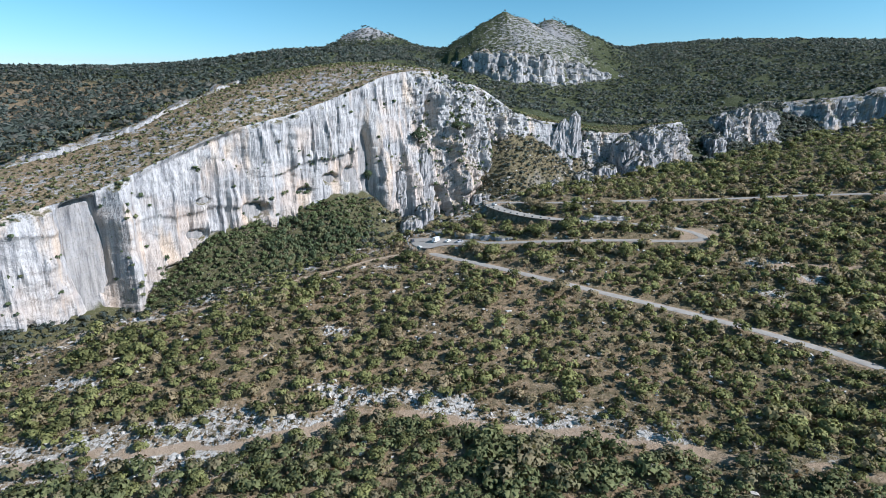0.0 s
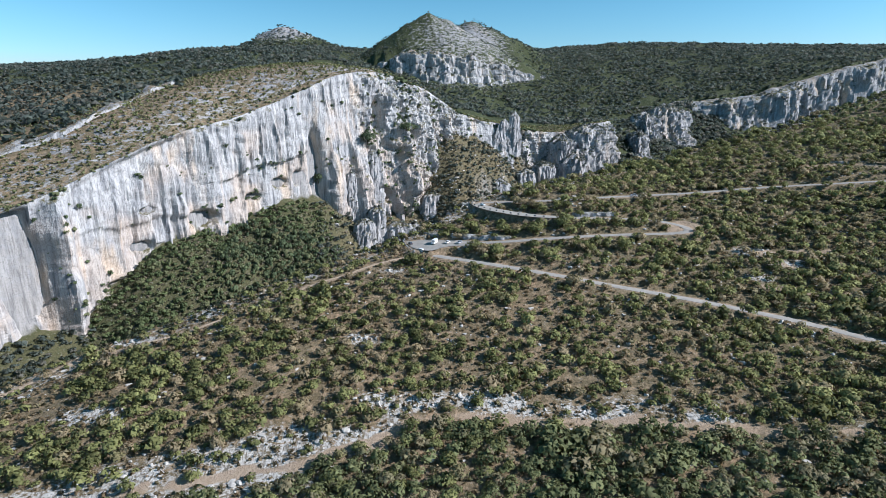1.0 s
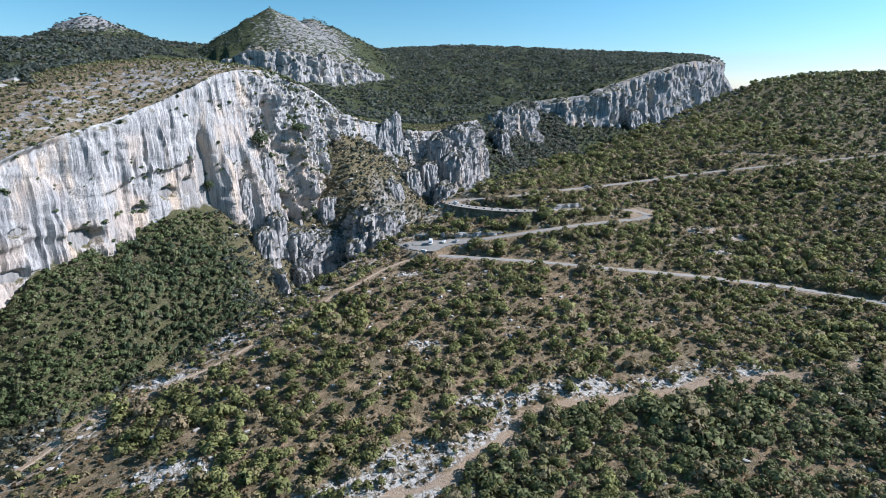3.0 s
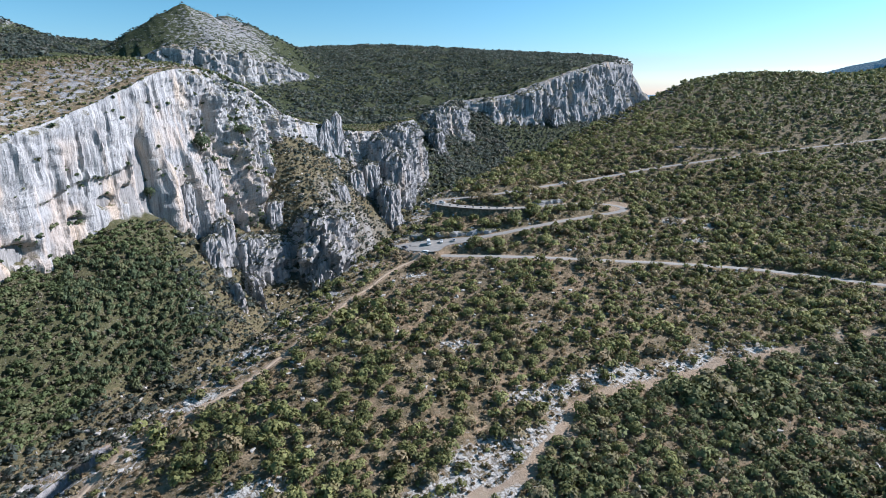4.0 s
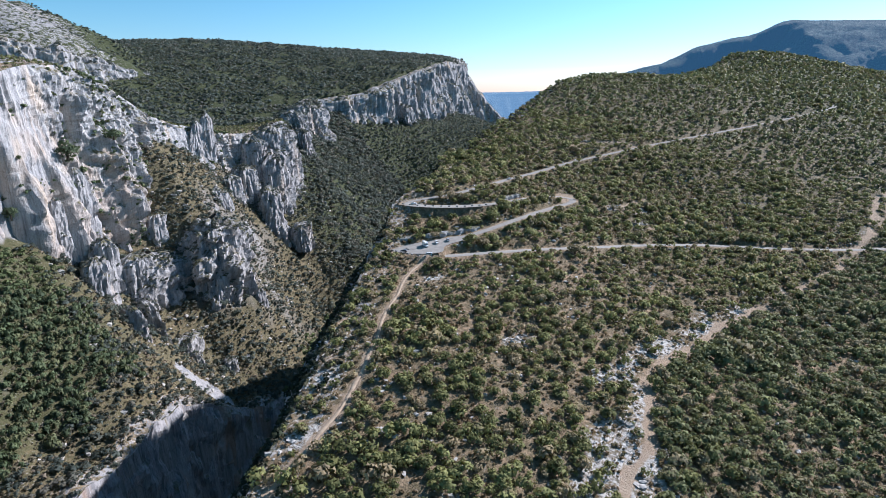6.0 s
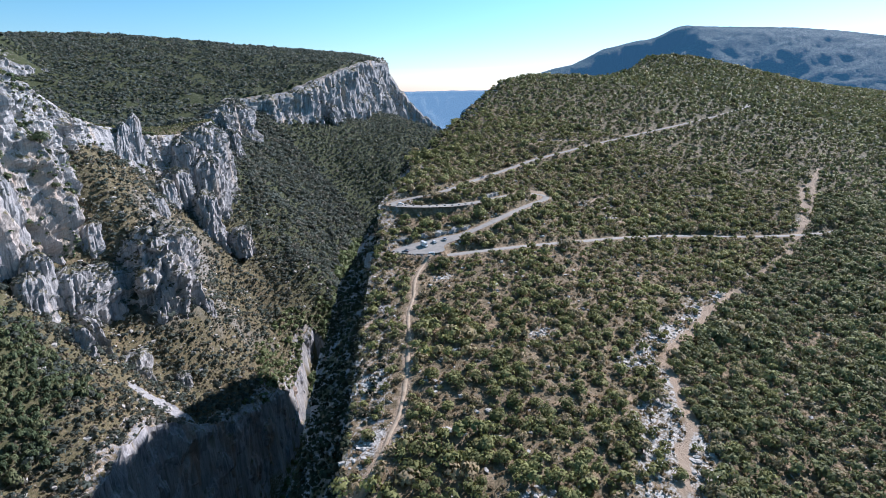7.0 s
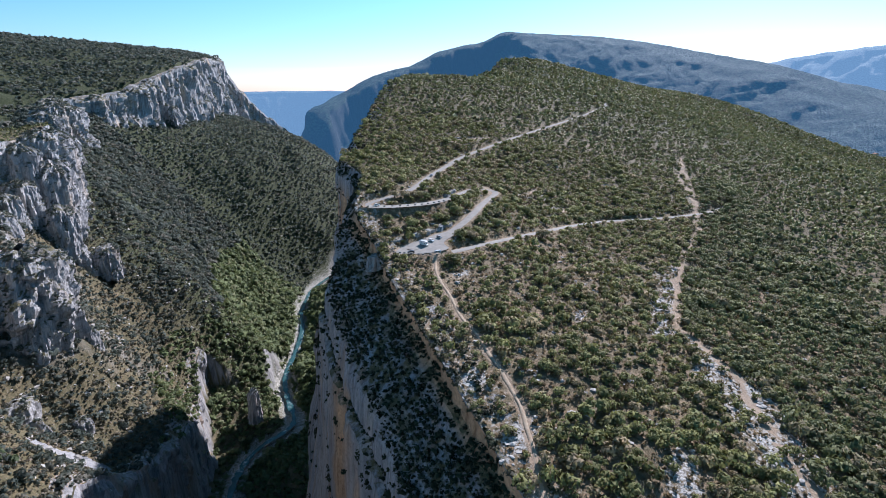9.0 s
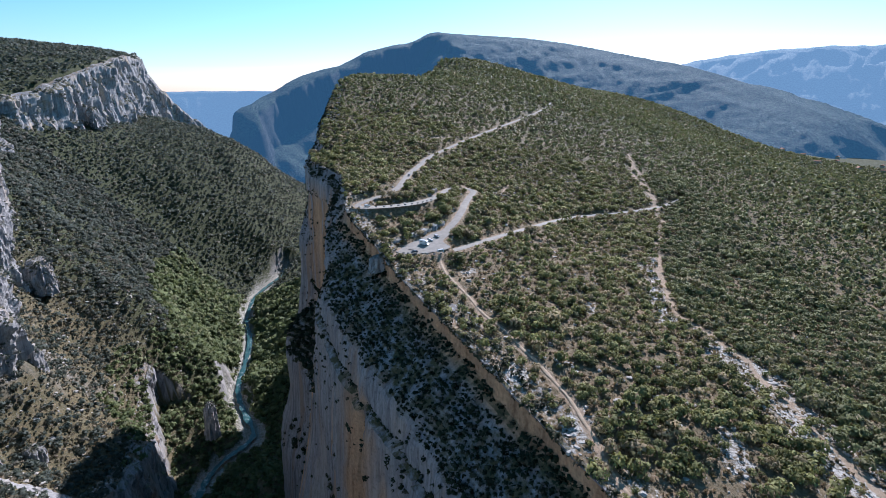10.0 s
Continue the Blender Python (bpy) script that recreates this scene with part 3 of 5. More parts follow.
def cliff(name, rim, x0, x1, side, upper, lower, step, rows, batter, shape, label, mat, deep=12.0, scar=None, reach=8.0, stony=0.56, gather=1.0):
    """A rock face hung from a rim: its top lip lies on the land above, its foot goes into the land below."""
    t, px, py, dx, dy = along(rim, x0, x1, step)
    nx, ny = -dy * side, dx * side
    top = upper(px - nx * 2, py - ny * 2)
    foot = np.minimum.reduce([lower(px + nx * (batter + o), py + ny * (batter + o)) for o in (4, reach / 2, reach)]) - deep
    lips = np.array([-16.0, -14.0, -12.0, -10.0, -8.0, -6.0, -4.0, -1.5])
    n = len(lips)
    v = np.concatenate([np.zeros(n), np.linspace(0, 1, rows) ** gather])
    drop = v[None]
    z = top[:, None] + (foot - top)[:, None] * drop
    off = batter * drop + shape(px[:, None], t[:, None], z, drop, top[:, None]) * smooth(0, 0.05 / gather ** 6, drop)
    off[:, :n] = lips[None] + 1.5 * perlin(t / 6, 0.5)[:, None]
    x, y = px[:, None] + nx[:, None] * off, py[:, None] + ny[:, None] * off
    z[:, :n] = upper(x[:, :n], y[:, :n]) + 0.25
    z[:, 0] -= 4
    z[:, n] = top + 0.1
    co = np.stack([x, y, z], -1).reshape(-1, 3)
    f = grid_faces(len(t), len(v))
    if side < 0:
        f = f[:, ::-1]
    me = mesh_from(name, co, f, False)
    me.materials.append(mat)
    me.materials.append(HILLSIDE)
    index = np.tile((np.arange(len(v) - 1) < n - 1).astype(np.int32), len(t) - 1)
    me.polygons.foreach_set("material_index", index)
    rock, path = cover(x, y)
    set_attr(me, "rock", np.maximum(rock, stony))
    set_attr(me, "crag", np.full(np.shape(x), stony))
    set_attr(me, "path", path)
    set_attr(me, "forest", 0 * x)
    if scar:
        set_attr(me, "scar", scar(px[:, None], t[:, None], z, top[:, None]))
    tagged(new(name, me), label, "cliff", kind="structure")
    return np.stack([x, y, z], -1)[:, n:]


# hollows (and, where negative, pillars) of the north face: easting, height, half widths, depth
HOLLOWS = [(-378, -40, 11, 70, 38), (-352, -70, 8, 85, -20), (-288, -18, 6, 3.5, 13), (-296, -57, 7, 5, 15), (-281, -64, 7, 5, 15), (-292, -84, 9, 5, 16), (-317, -93, 10, 5, 14),
           (-242, -37, 10, 8, 22), (-268, -50, 3, 60, 7), (-158, -6, 9, 6, 16), (-134, -2, 6, 9, 18), (-112, 15, 5, 46, 20), (-190, -20, 8, 4, 12), (-94, -25, 10, 40, -13), (-28, 76, 9, 30, 15),
           (-35, -38, 14, 9, 15), (-41, -82, 9, 20, 12)]
RIBS = [(70, 22, 16, 14, 9), (144, 33, 10, 8, 9), (-60, -25, 10, 75, -16), (0, 15, 9, 60, -13), (48, 5, 9, 75, -12), (95, 30, 8, 50, -12), (-205, 20, 4, 50, 5), (22, 45, 8, 22, 12)]


def wall_shape(x, t, z, v, top):
    broken = np.exp(-((x - 40) / 95) ** 4) + 0.9 * smooth(170, 260, x)
    t = t + 5 * fbm(t / 50, z / 50, 8.8, 2)
    big = 15 * fbm(t / 95, z / 260, 1.5, 2) + 16 * broken * fbm(t / 40, z / 55, 1.9, 3) + 7 * broken * ridged(t / 20, z / 42, 1.1, 3)
    flute = (4.5 + 5 * broken) * ridged(t / 30, z / 190, 2.2, 3)
    rough = (1.0 + 3.0 * broken) * fbm(t / 9, z / 18, 4.1, 4)
    chunk = (1.3 + 5.2 * np.clip(broken, 0, 1)) * np.round(2.6 * fbm(t / 17, z / 24, 55.0, 3)) / 2.6 + (0.5 + 2.0 * np.clip(broken, 0, 1)) * np.round(2.4 * fbm(t / 7, z / 9, 56.0, 2)) / 2.4
    ledge = (0.8 + 2.6 * broken) * fbm(t / 120, z / 10, 7.7, 3)
    calm = 1 - 0.6 * np.clip(broken, 0, 1)
    joint = (0.25 + smooth(-0.25, 0.3, fbm(t / 75, z / 55, 48.0, 3))) * calm * (8 * saw(t / 41 + 0.7 * fbm(t / 70, z / 160, 41.0, 2)) - 2.6 * saw(t / 19 + 0.5 * fbm(t / 30, z / 90, 42.0, 2)) + 0.8 * saw(t / 6.3 + 0.4 * fbm(t / 15, z / 50, 43.0, 2)))
    beds = -4.5 * smooth(3, -3, z - (24 + 14 * fbm(t / 70, 0 * z, 44.0, 2) + 0.22 * (x + 150))) * smooth(-235, -215, x) * smooth(-95, -115, x)
    beds = beds + 2.2 * broken * saw(z / 23 + 0.8 * fbm(t / 30, z / 60, 45.0, 2)) - 3 * smooth(3, -3, z - (-30 + 10 * fbm(t / 50, 0 * z, 46.0, 2))) * smooth(-230, -250, x)
    foot = smooth(0.8, 1.0, v) * 10 * fbm(t / 25, z / 25, 6.6, 3)
    off = big + chunk + 0.35 * flute + 0.8 * rough + 1.5 * ledge + joint + 3.0 * fbm(t / 28, z / 22, 49.0, 3) + beds + foot + 46 * v * np.exp(-((x + 5) / 62) ** 2) + 30 * v * np.exp(-((x - 210) / 50) ** 2)
    for x0, z0, sx, sz, depth in HOLLOWS + RIBS:
        q = ((x - x0) / sx) ** 2 + ((z - z0) / sz) ** 2
        off = off - depth * np.exp(-q * np.sqrt(q))
    return off


def south_shape(x, t, z, v, top):
    d = top - z
    wave = 5 * fbm(t / 34, z / 60, 3.3, 3)
    prow, tower = smooth(48, 8, x), smooth(92, 112, x) * smooth(232, 212, x)
    # under the lay-by: a short overhung band, a shrubby ramp, then the sheer face
    ramp = -2.5 * smooth(0, 4, d) * smooth(17, 11, d) + 27 * smooth(11, 46, d + wave) + 4 * smooth(60, 62, d + 2 * wave) + 0.05 * np.maximum(d - 46, 0) + 16 * smooth(150, 300, d)
    # the ochre tower beyond the bend stands on a wooded ledge
    stack = 7 * smooth(0, 14, d) - 3 * smooth(26, 32, d) - 12 * smooth(118, 150, d + 2 * wave) + 44 * smooth(152, 190, d + 2.5 * wave) + 12 * smooth(235, 300, d)
    slope = 15 * smooth(0, 34, d + wave) - 7 * smooth(34, 42, d + wave) + 17 * smooth(58, 120, d + 2 * wave) + 12 * smooth(140, 260, d)
    big = 9 * fbm(t / 75, z / 320, 11.5, 2) * smooth(8, 60, d)
    flute = 3.0 * ridged(t / 40, z / 320, 12.2, 3) * smooth(20, 60, d)
    rough = 1.5 * fbm(t / 10, z / 18, 14.1, 4) * (0.45 + smooth(120, 50, d))
    block = 2.2 * np.round(2.2 * fbm(t / 30, z / 46, 15.0, 3)) / 2.2 * smooth(40, 80, d)
    crack = -8 * np.exp(-(((t - 40 * fbm(0 * t, z / 150, 2.0, 2)) % 150 - 75) / 5) ** 2) * smooth(50, 80, d)
    return prow * ramp + tower * stack + np.clip(1 - prow - tower, 0, 1) * slope + big + flute + rough + block + crack


def south_scar(x, t, z, top):
    """Fresh ochre rock: the band under the rim, long streaks down the face and the tower."""
    d = top - z
    wave = 5 * fbm(t / 34, z / 60, 3.3, 3)
    band = smooth(1, 3, d) * smooth(19, 14, d + 0.4 * wave) * smooth(-0.6, -0.2, fbm(t / 60, z / 40, 17.0, 3)) * smooth(60, 20, x)
    streak = smooth(0.16, 0.30, fbm(t / 34, z / 900, 19.0, 3)) * smooth(70, 130, d + 30 * fbm(t / 6, z / 80, 19.5, 2)) + 0.5 * smooth(0.25, 0.4, fbm(t / 9, z / 300, 29.0, 2)) * smooth(60, 120, d)
    nose = np.exp(-((x + 70 + 10 * fbm(z / 50, t / 50, 18.0, 2)) / 17) ** 4) * smooth(54, 74, d + 22 * fbm(t / 5, z / 60, 19.5, 2))
    tower = smooth(92, 112, x) * smooth(232, 216, x) * smooth(12, 40, d) * smooth(185, 150, d) * smooth(-0.35, 0.1, fbm(t / 11, z / 150, 23.0, 3))
    return np.clip(band + streak * smooth(100, 60, x) + 0.9 * nose + tower, 0, 1)


def north_scar(x, t, z, top):
    """Cream rock low on the face, where flakes have fallen."""
    d = top - z
    low = smooth(0.35, 0.75, d / 130 + 0.9 * fbm(t / 60, z / 45, 27.0, 3))
    return 0.6 * low * smooth(-0.3, 0.25, fbm(t / 34, z / 50, 28.0, 4)) + 0.55 * smooth(0.24, 0.34, fbm(t / 11, z / 160, 33.0, 2)) * smooth(20, 60, d)


def far_shape(x, t, z, v, top):
    return 34 * fbm(t / 210, z / 260, 19.0, 3) + 13 * saw(t / 150 + 0.8 * fbm(t / 150, z / 200, 20.0, 2)) - 6 * saw(t / 47 + 0.6 * fbm(t / 60, z / 120, 24.0, 2)) + 8 * ridged(t / 90, z / 200, 21.0, 4) + 10 * fbm(t / 22, z / 70, 22, 4) + 4 * saw(z / 47 + 1.5 * fbm(t / 60, z / 90, 25.0, 3)) + 9 * ridged(t / 30, z / 160, 26.0, 3) + 5 * np.round(2 * fbm(t / 40, z / 45, 27.0, 2)) + 10 * smooth(0.4, 0.5, v + 0.25 * fbm(t / 120, 0 * z, 28.0, 2)) + 14 * v


NORTH_FACE = cliff("north_cliff", NORTH_RIM, -620, 470, -1, north_height, gorge_height, 2.0, 90, 12, wall_shape,
                   "pale grey fluted limestone cliff with ochre scars and caves", LIMESTONE, scar=north_scar, reach=40.0, stony=0.4)
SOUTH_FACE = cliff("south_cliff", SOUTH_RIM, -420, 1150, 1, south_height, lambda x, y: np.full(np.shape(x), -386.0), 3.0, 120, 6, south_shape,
                   "shaded grey and ochre limestone cliff below the plateau rim", LIMESTONE_OCHRE_SHADED, scar=south_scar, stony=0.34, gather=1.5)
FAR_FACE = cliff("far_cliff", NORTH_RIM, 760, 2350, -1, north_height, gorge_height, 6.0, 40, 22, far_shape,
                 "distant grey limestone cliff under a wooded ridge", LIMESTONE_FAR, deep=70.0, reach=90.0)
SPUR_RIM = np.array([(1835, 1672), (1862, 1650), (1890, 1590), (1930, 1510), (1980, 1440), (2040, 1370), (2100, 1300)], float)
SPUR_FACE = cliff("spur_cliff", SPUR_RIM, 1838, 2090, -1, lambda x, y: np.interp(x, [1835, 1862, 1890, 1930, 1980, 2040, 2100], [244, 205, 115, 15, -55, -115, -170]) + 16 * fbm(x / 22, y / 40, 3.0, 3), gorge_height, 5.0, 36, 24, far_shape,
      "descending rocky spur at the end of the far cliff", LIMESTONE_FAR)
PEAK_FACE = cliff("peak_cliff", PEAK_RIM, -30, 550, -1, lambda x, y: np.interp(x, [-40, 20, 60, 130, 190, 260, 330, 420, 500, 560], [165, 195, 222, 226, 234, 214, 214, 196, 176, 160]) + 26 * fbm(x / 52, y / 52, 7.0, 4), lambda x, y: np.full(np.shape(x), 140.0), 4.0, 40, 26,
                  lambda x, t, z, v, top: 12 * saw(t / 62 + 0.9 * fbm(t / 70, z / 90, 50.0, 2)) + 14 * ridged(t / 55, z / 120, 51.0, 4) + 7 * fbm(t / 18, z / 30, 52.0, 3) + 4 * saw(z / 24 + 1.2 * fbm(t / 50, z / 60, 53.0, 2)),
                  "band of grey limestone cliffs round the foot of the peak", LIMESTONE_GREY)
SLOT_RIM = np.array([(-520, 290), (-420, 365), (-210, 515), (-160, 555), (-110, 590), (-60, 626), (0, 648), (80, 672), (135, 688), (226, 733), (323, 800), (352, 808)], float)
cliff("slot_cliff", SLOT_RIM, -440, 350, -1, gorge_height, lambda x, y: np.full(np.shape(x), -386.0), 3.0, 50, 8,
      lambda x, t, z, v, top: 7 * fbm(t / 50, z / 90, 31.5, 3) + 4 * ridged(t / 24, z / 120, 32.2, 3) + 1.5 * fbm(t / 9, z / 14, 34.1, 3) + 5 * np.round(2.4 * fbm(t / 26, z / 34, 35.0, 3)) / 2.4 + 9 * fbm(t / 30, z / 40, 36.0, 3), "bare rock wall of the inner river slot", LIMESTONE_OCHRE_SHADED)
LEDGE_RIM = np.array([(-760, 470), (-600, 570), (-480, 640), (-374, 710), (-328, 786), (-300, 850), (-280, 900)], float)
cliff("clifftop_ledge", LEDGE_RIM, -740, -290, -1, lambda x, y: north_height(x, y) + 2.2 + 11 * perlin(x / 24, y / 24, 1), north_height, 3.0, 10, 4,
      lambda x, t, z, v, top: 2.5 * fbm(t / 12, z / 12, 9, 3) + 3 * ridged(t / 30, z / 30, 5, 2), "low broken rock ledge on the clifftop", LIMESTONE_GREY, deep=4.0)


# ---- free standing rocks ----
ROCK_FACES = []


def rock_mass(name, at, half, foot, top, label, turn=0.0, seed=0.0, flute=0.25, lean=(0, 0), taper=0.25, mat=None):
    """A tower or boulder of weathered limestone."""
    small = max(half) < 19
    a = np.linspace(0, 2 * np.pi, 49 if small else 97)[:-1]
    v = np.linspace(0, 1, 28 if small else 60)
    A, V = np.meshgrid(a, v, indexing="ij")
    hgt = top - foot
    cx, cy = np.cos(A) * 2.2, np.sin(A) * 2.2
    prof = (1.12 - (taper + 0.12) * V) * np.sqrt(np.clip(1 - smooth(0.8, 1.0, V) ** 2 * 0.985, 0, 1))
    r = prof * (1 + 0.6 * flute * ridged(cx * 1.1, cy * 1.1, V * hgt / 80 + seed, 3) + 0.11 * saw(5 * A / (2 * np.pi) + 0.6 * fbm(cx, cy, V * hgt / 70 + seed, 2)) - 0.06 * saw(13 * A / (2 * np.pi) + 0.5 * fbm(cx, cy, V * hgt / 40 + seed + 5, 2)) + 0.07 * saw(V * hgt / 17 + 0.9 * fbm(cx, cy, seed, 2)) * smooth(1, 0.9, V) + 0.34 * fbm(cx, cy, V * hgt / 30 + seed, 3) + 0.06 * fbm(cx * 4, cy * 4, V * hgt / 9 + seed, 3) + 0.2 * np.round(2.5 * fbm(cx * 1.3, cy * 1.3, V * hgt / 36 + seed + 3, 2)) / 2.5)
    lx, ly = half[0] * r * np.cos(A), half[1] * r * np.sin(A)
    c, s = np.cos(turn), np.sin(turn)
    x = at[0] + lx * c - ly * s + lean[0] * V
    y = at[1] + lx * s + ly * c + lean[1] * V
    size = 0.5 * (half[0] + half[1])
    push = size * (0.32 * fbm(x / size / 0.7, y / size / 0.7, (foot + hgt * V) / size / 1.7 + seed, 3) + 0.09 * ridged(x / size / 0.36, y / size / 0.36, (foot + hgt * V) / size / 1.5 + seed, 3) + 0.05 * fbm(x / 5, y / 5, (foot + hgt * V) / 6 + seed, 2)) * (1 - smooth(0.9, 1, V))
    x, y = x + np.cos(A + turn) * push, y + np.sin(A + turn) * push
    z = foot + hgt * V + hgt * 0.05 * fbm(lx / 12, ly / 12, seed, 3) * smooth(0.5, 1, V)
    ROCK_FACES.append(np.stack([x, y, z], -1))
    f = grid_faces(len(a), len(v))
    wrap = np.arange(len(v) - 1)
    last = (len(a) - 1) * len(v)
    f = np.concatenate([f, np.stack([last + wrap, wrap, wrap + 1, last + wrap + 1], 1)])
    me = mesh_from(name, np.stack([x, y, z], -1).reshape(-1, 3), f, False)
    me.materials.append(mat or LIMESTONE_GREY)
    return tagged(new(name, me), label, "rock")


rock_mass("rock_tower", (112, 843), (44, 36), -215, -50, "massive grey limestone tower above the gorge", 0.5, 1.0, 0.22, (4, -6), 0.05)
rock_mass("rock_tower", (98, 814), (26, 18), -200, -110, "broken grey foot of a limestone tower", 0.2, 4.4, 0.3)
rock_mass("rock_buttress", (28, 836), (46, 24), -195, -80, "fluted grey limestone buttress", 0.1, 2.0, 0.4, (0, 3), 0.1)
rock_mass("rock_buttress", (-20, 838), (24, 18), -165, -84, "ochre and grey limestone buttress", 0.3, 2.7, 0.3)
rock_mass("rock_buttress", (-62, 842), (14, 12), -85, 8, "rounded grey pillar against the cliff", 0.3, 21.0, 0.3, (0, 6), 0.25)
rock_mass("rock_buttress", (-30, 858), (13, 11), -70, 30, "pale ochre pillar against the cliff", 0.1, 21.7, 0.3, (0, 6), 0.3)
rock_mass("rock_buttress", (25, 896), (14, 11), -40, 40, "grey pillar against the cliff with dark ledges", 0.1, 22.3, 0.35, (0, 6), 0.3)
rock_mass("rock_buttress", (62, 922), (16, 12), -45, 48, "pitted ochre pillar against the cliff", 0.5, 22.9, 0.35, (0, 6), 0.3)
rock_mass("rock_buttress", (105, 950), (14, 12), -45, 40, "pitted grey pillar against the cliff", 0.5, 23.4, 0.35, (0, 6), 0.35)
rock_mass("rock_buttress", (60, 868), (16, 10), -80, -38, "low broken rock step on the slope", 0.5, 24.0, 0.35, (0, 3), 0.3)
rock_mass("rock_buttress", (245, 985), (20, 16), -85, -20, "broken limestone step above trees", 0.5, 24.7, 0.35, (0, 5), 0.3)
rock_mass("rock_crag", (-10, 790), (10, 26), -185, -120, "pale broken rib running down the slope", 0.35, 25.3, 0.35, (0, 12), 0.4)
rock_mass("rock_crag", (20, 752), (7, 16), -225, -185, "pale broken rib above the scree", 0.5, 25.9, 0.35, (0, 8), 0.4)
for cx, cy, hx, hy, lo, hi, turn, seed in ((-48, 800, 16, 13, -130, -62, 0.4, 60.0), (-30, 822, 14, 14, -110, -48, 0.9, 60.7), (2, 822, 22, 16, -150, -72, 0.2, 61.1), 
                                        (-44, 742, 8, 14, -150, -108, 0.5, 62.3), (150, 905, 20, 15, -120, -42, 0.4, 63.9),
                                        (182, 930, 22, 14, -110, -28, 0.3, 64.4), (120, 885, 16, 14, -120, -52, 0.8, 64.9), (150, 812, 14, 18, -215, -150, 0.5, 65.8),
                                        (335, 935, 12, 16, -160, -118, 0.1, 67.8)):
    rock_mass("rock_crag", (cx, cy), (hx, hy), lo, hi, "broken pale limestone crag on the scrubby slope", turn, seed, 0.4, (2, 5), 0.35)
rock_mass("rock_pinnacle", (226, 1018), (13, 9), 0, 80, "pointed limestone pinnacle on the ridge", 0.4, 3.0, 0.3, (4, 0), 0.42)
rock_mass("rock_pinnacle", (204, 1016), (20, 9), 0, 66, "leaning limestone fin beside a pinnacle", 0.5, 3.6, 0.3, (8, 0), 0.45)
rock_mass("rock_buttress", (330, 1040), (26, 26), -90, 38, "grey limestone buttress with fluted faces", 0.2, 5.0, 0.35, (0, 8), 0.2)
rock_mass("rock_buttress", (385, 1056), (42, 30), -95, 56, "tall grey limestone buttress with fluted faces", 0.3, 5.6, 0.35, (4, 8), 0.15)
rock_mass("rock_buttress", (285, 1004), (24, 20), -90, -8, "stepped grey limestone buttress above trees", 0.6, 6.1, 0.35, (0, 8), 0.3)
rock_mass("rock_buttress", (432, 1070), (20, 22), -100, 20, "rounded end of a limestone buttress", 0.1, 6.7, 0.3, (0, 6), 0.3)
rock_mass("rock_buttress", (352, 1012), (40, 24), -165, 12, "broad pale limestone buttress falling to the gorge wood", 0.3, 5.9, 0.35, (6, 14), 0.3)
rock_mass("rock_buttress", (300, 962), (26, 20), -150, -45, "stepped pale limestone rib above the gorge wood", 0.5, 6.4, 0.35, (6, 12), 0.35)
rock_mass("rock_tower", (349, 945), (19, 13), -165, -112, "short limestone tower among trees", 0.3, 7.0, 0.25, (0, 0), 0.1)
rock_mass("boulder", (27, 775), (16, 14), -212, -172, "rounded pale boulder above a scree slope", 0.1, 8.0, 0.15, (0, 0), 0.0)
rock_mass("boulder", (62, 742), (9, 7), -225, -207, "small pale boulder on the slope", 0.7, 8.5, 0.15, (0, 0), 0.0)
rock_mass("rock_pillar", (330, 716), (10, 8), -372, -318, "pale rock pillar in the riverside wood", 0.4, 10.0, 0.3)
rock_mass("rock_crag", (700, 1322), (62, 44), -60, 88, "dark limestone crag in the wooded side valley", 0.4, 11.0, 0.35, (0, 15), 0.3)
rock_mass("rock_crag", (622, 1278), (48, 34), -70, 72, "dark limestone crag in the wooded side valley", 0.8, 11.6, 0.35, (0, 15), 0.35)
rock_mass("rock_crag", (556, 1180), (34, 24), -80, 34, "small limestone crag in the wooded side valley", 0.8, 12.1, 0.35, (0, 8), 0.35)
rock_mass("rock_crag", (1180, 1385), (45, 22), -40, 70, "leaning limestone fin below the far cliff", 0.3, 12.6, 0.35, (-8, 15), 0.6)


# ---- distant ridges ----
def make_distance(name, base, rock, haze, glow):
    """Land far off; the blue of the air is added as an even glow of its material."""
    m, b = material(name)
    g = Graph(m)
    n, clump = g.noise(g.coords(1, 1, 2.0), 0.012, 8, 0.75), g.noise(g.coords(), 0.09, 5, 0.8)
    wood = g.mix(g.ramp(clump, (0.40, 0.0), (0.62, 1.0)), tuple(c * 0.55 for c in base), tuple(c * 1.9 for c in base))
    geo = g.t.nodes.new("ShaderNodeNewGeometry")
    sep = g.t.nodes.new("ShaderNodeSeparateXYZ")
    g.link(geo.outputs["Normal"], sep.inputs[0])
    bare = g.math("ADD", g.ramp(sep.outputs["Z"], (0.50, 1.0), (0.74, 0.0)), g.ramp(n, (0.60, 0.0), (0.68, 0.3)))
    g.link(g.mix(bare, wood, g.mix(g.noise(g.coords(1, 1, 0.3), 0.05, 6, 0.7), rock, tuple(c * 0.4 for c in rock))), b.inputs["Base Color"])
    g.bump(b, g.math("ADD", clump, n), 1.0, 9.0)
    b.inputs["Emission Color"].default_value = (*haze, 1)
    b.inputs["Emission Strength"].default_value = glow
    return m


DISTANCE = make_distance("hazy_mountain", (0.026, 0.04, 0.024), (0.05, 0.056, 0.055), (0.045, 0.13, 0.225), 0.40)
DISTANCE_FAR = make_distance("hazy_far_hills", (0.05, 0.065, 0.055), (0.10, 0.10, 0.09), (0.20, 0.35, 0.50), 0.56)


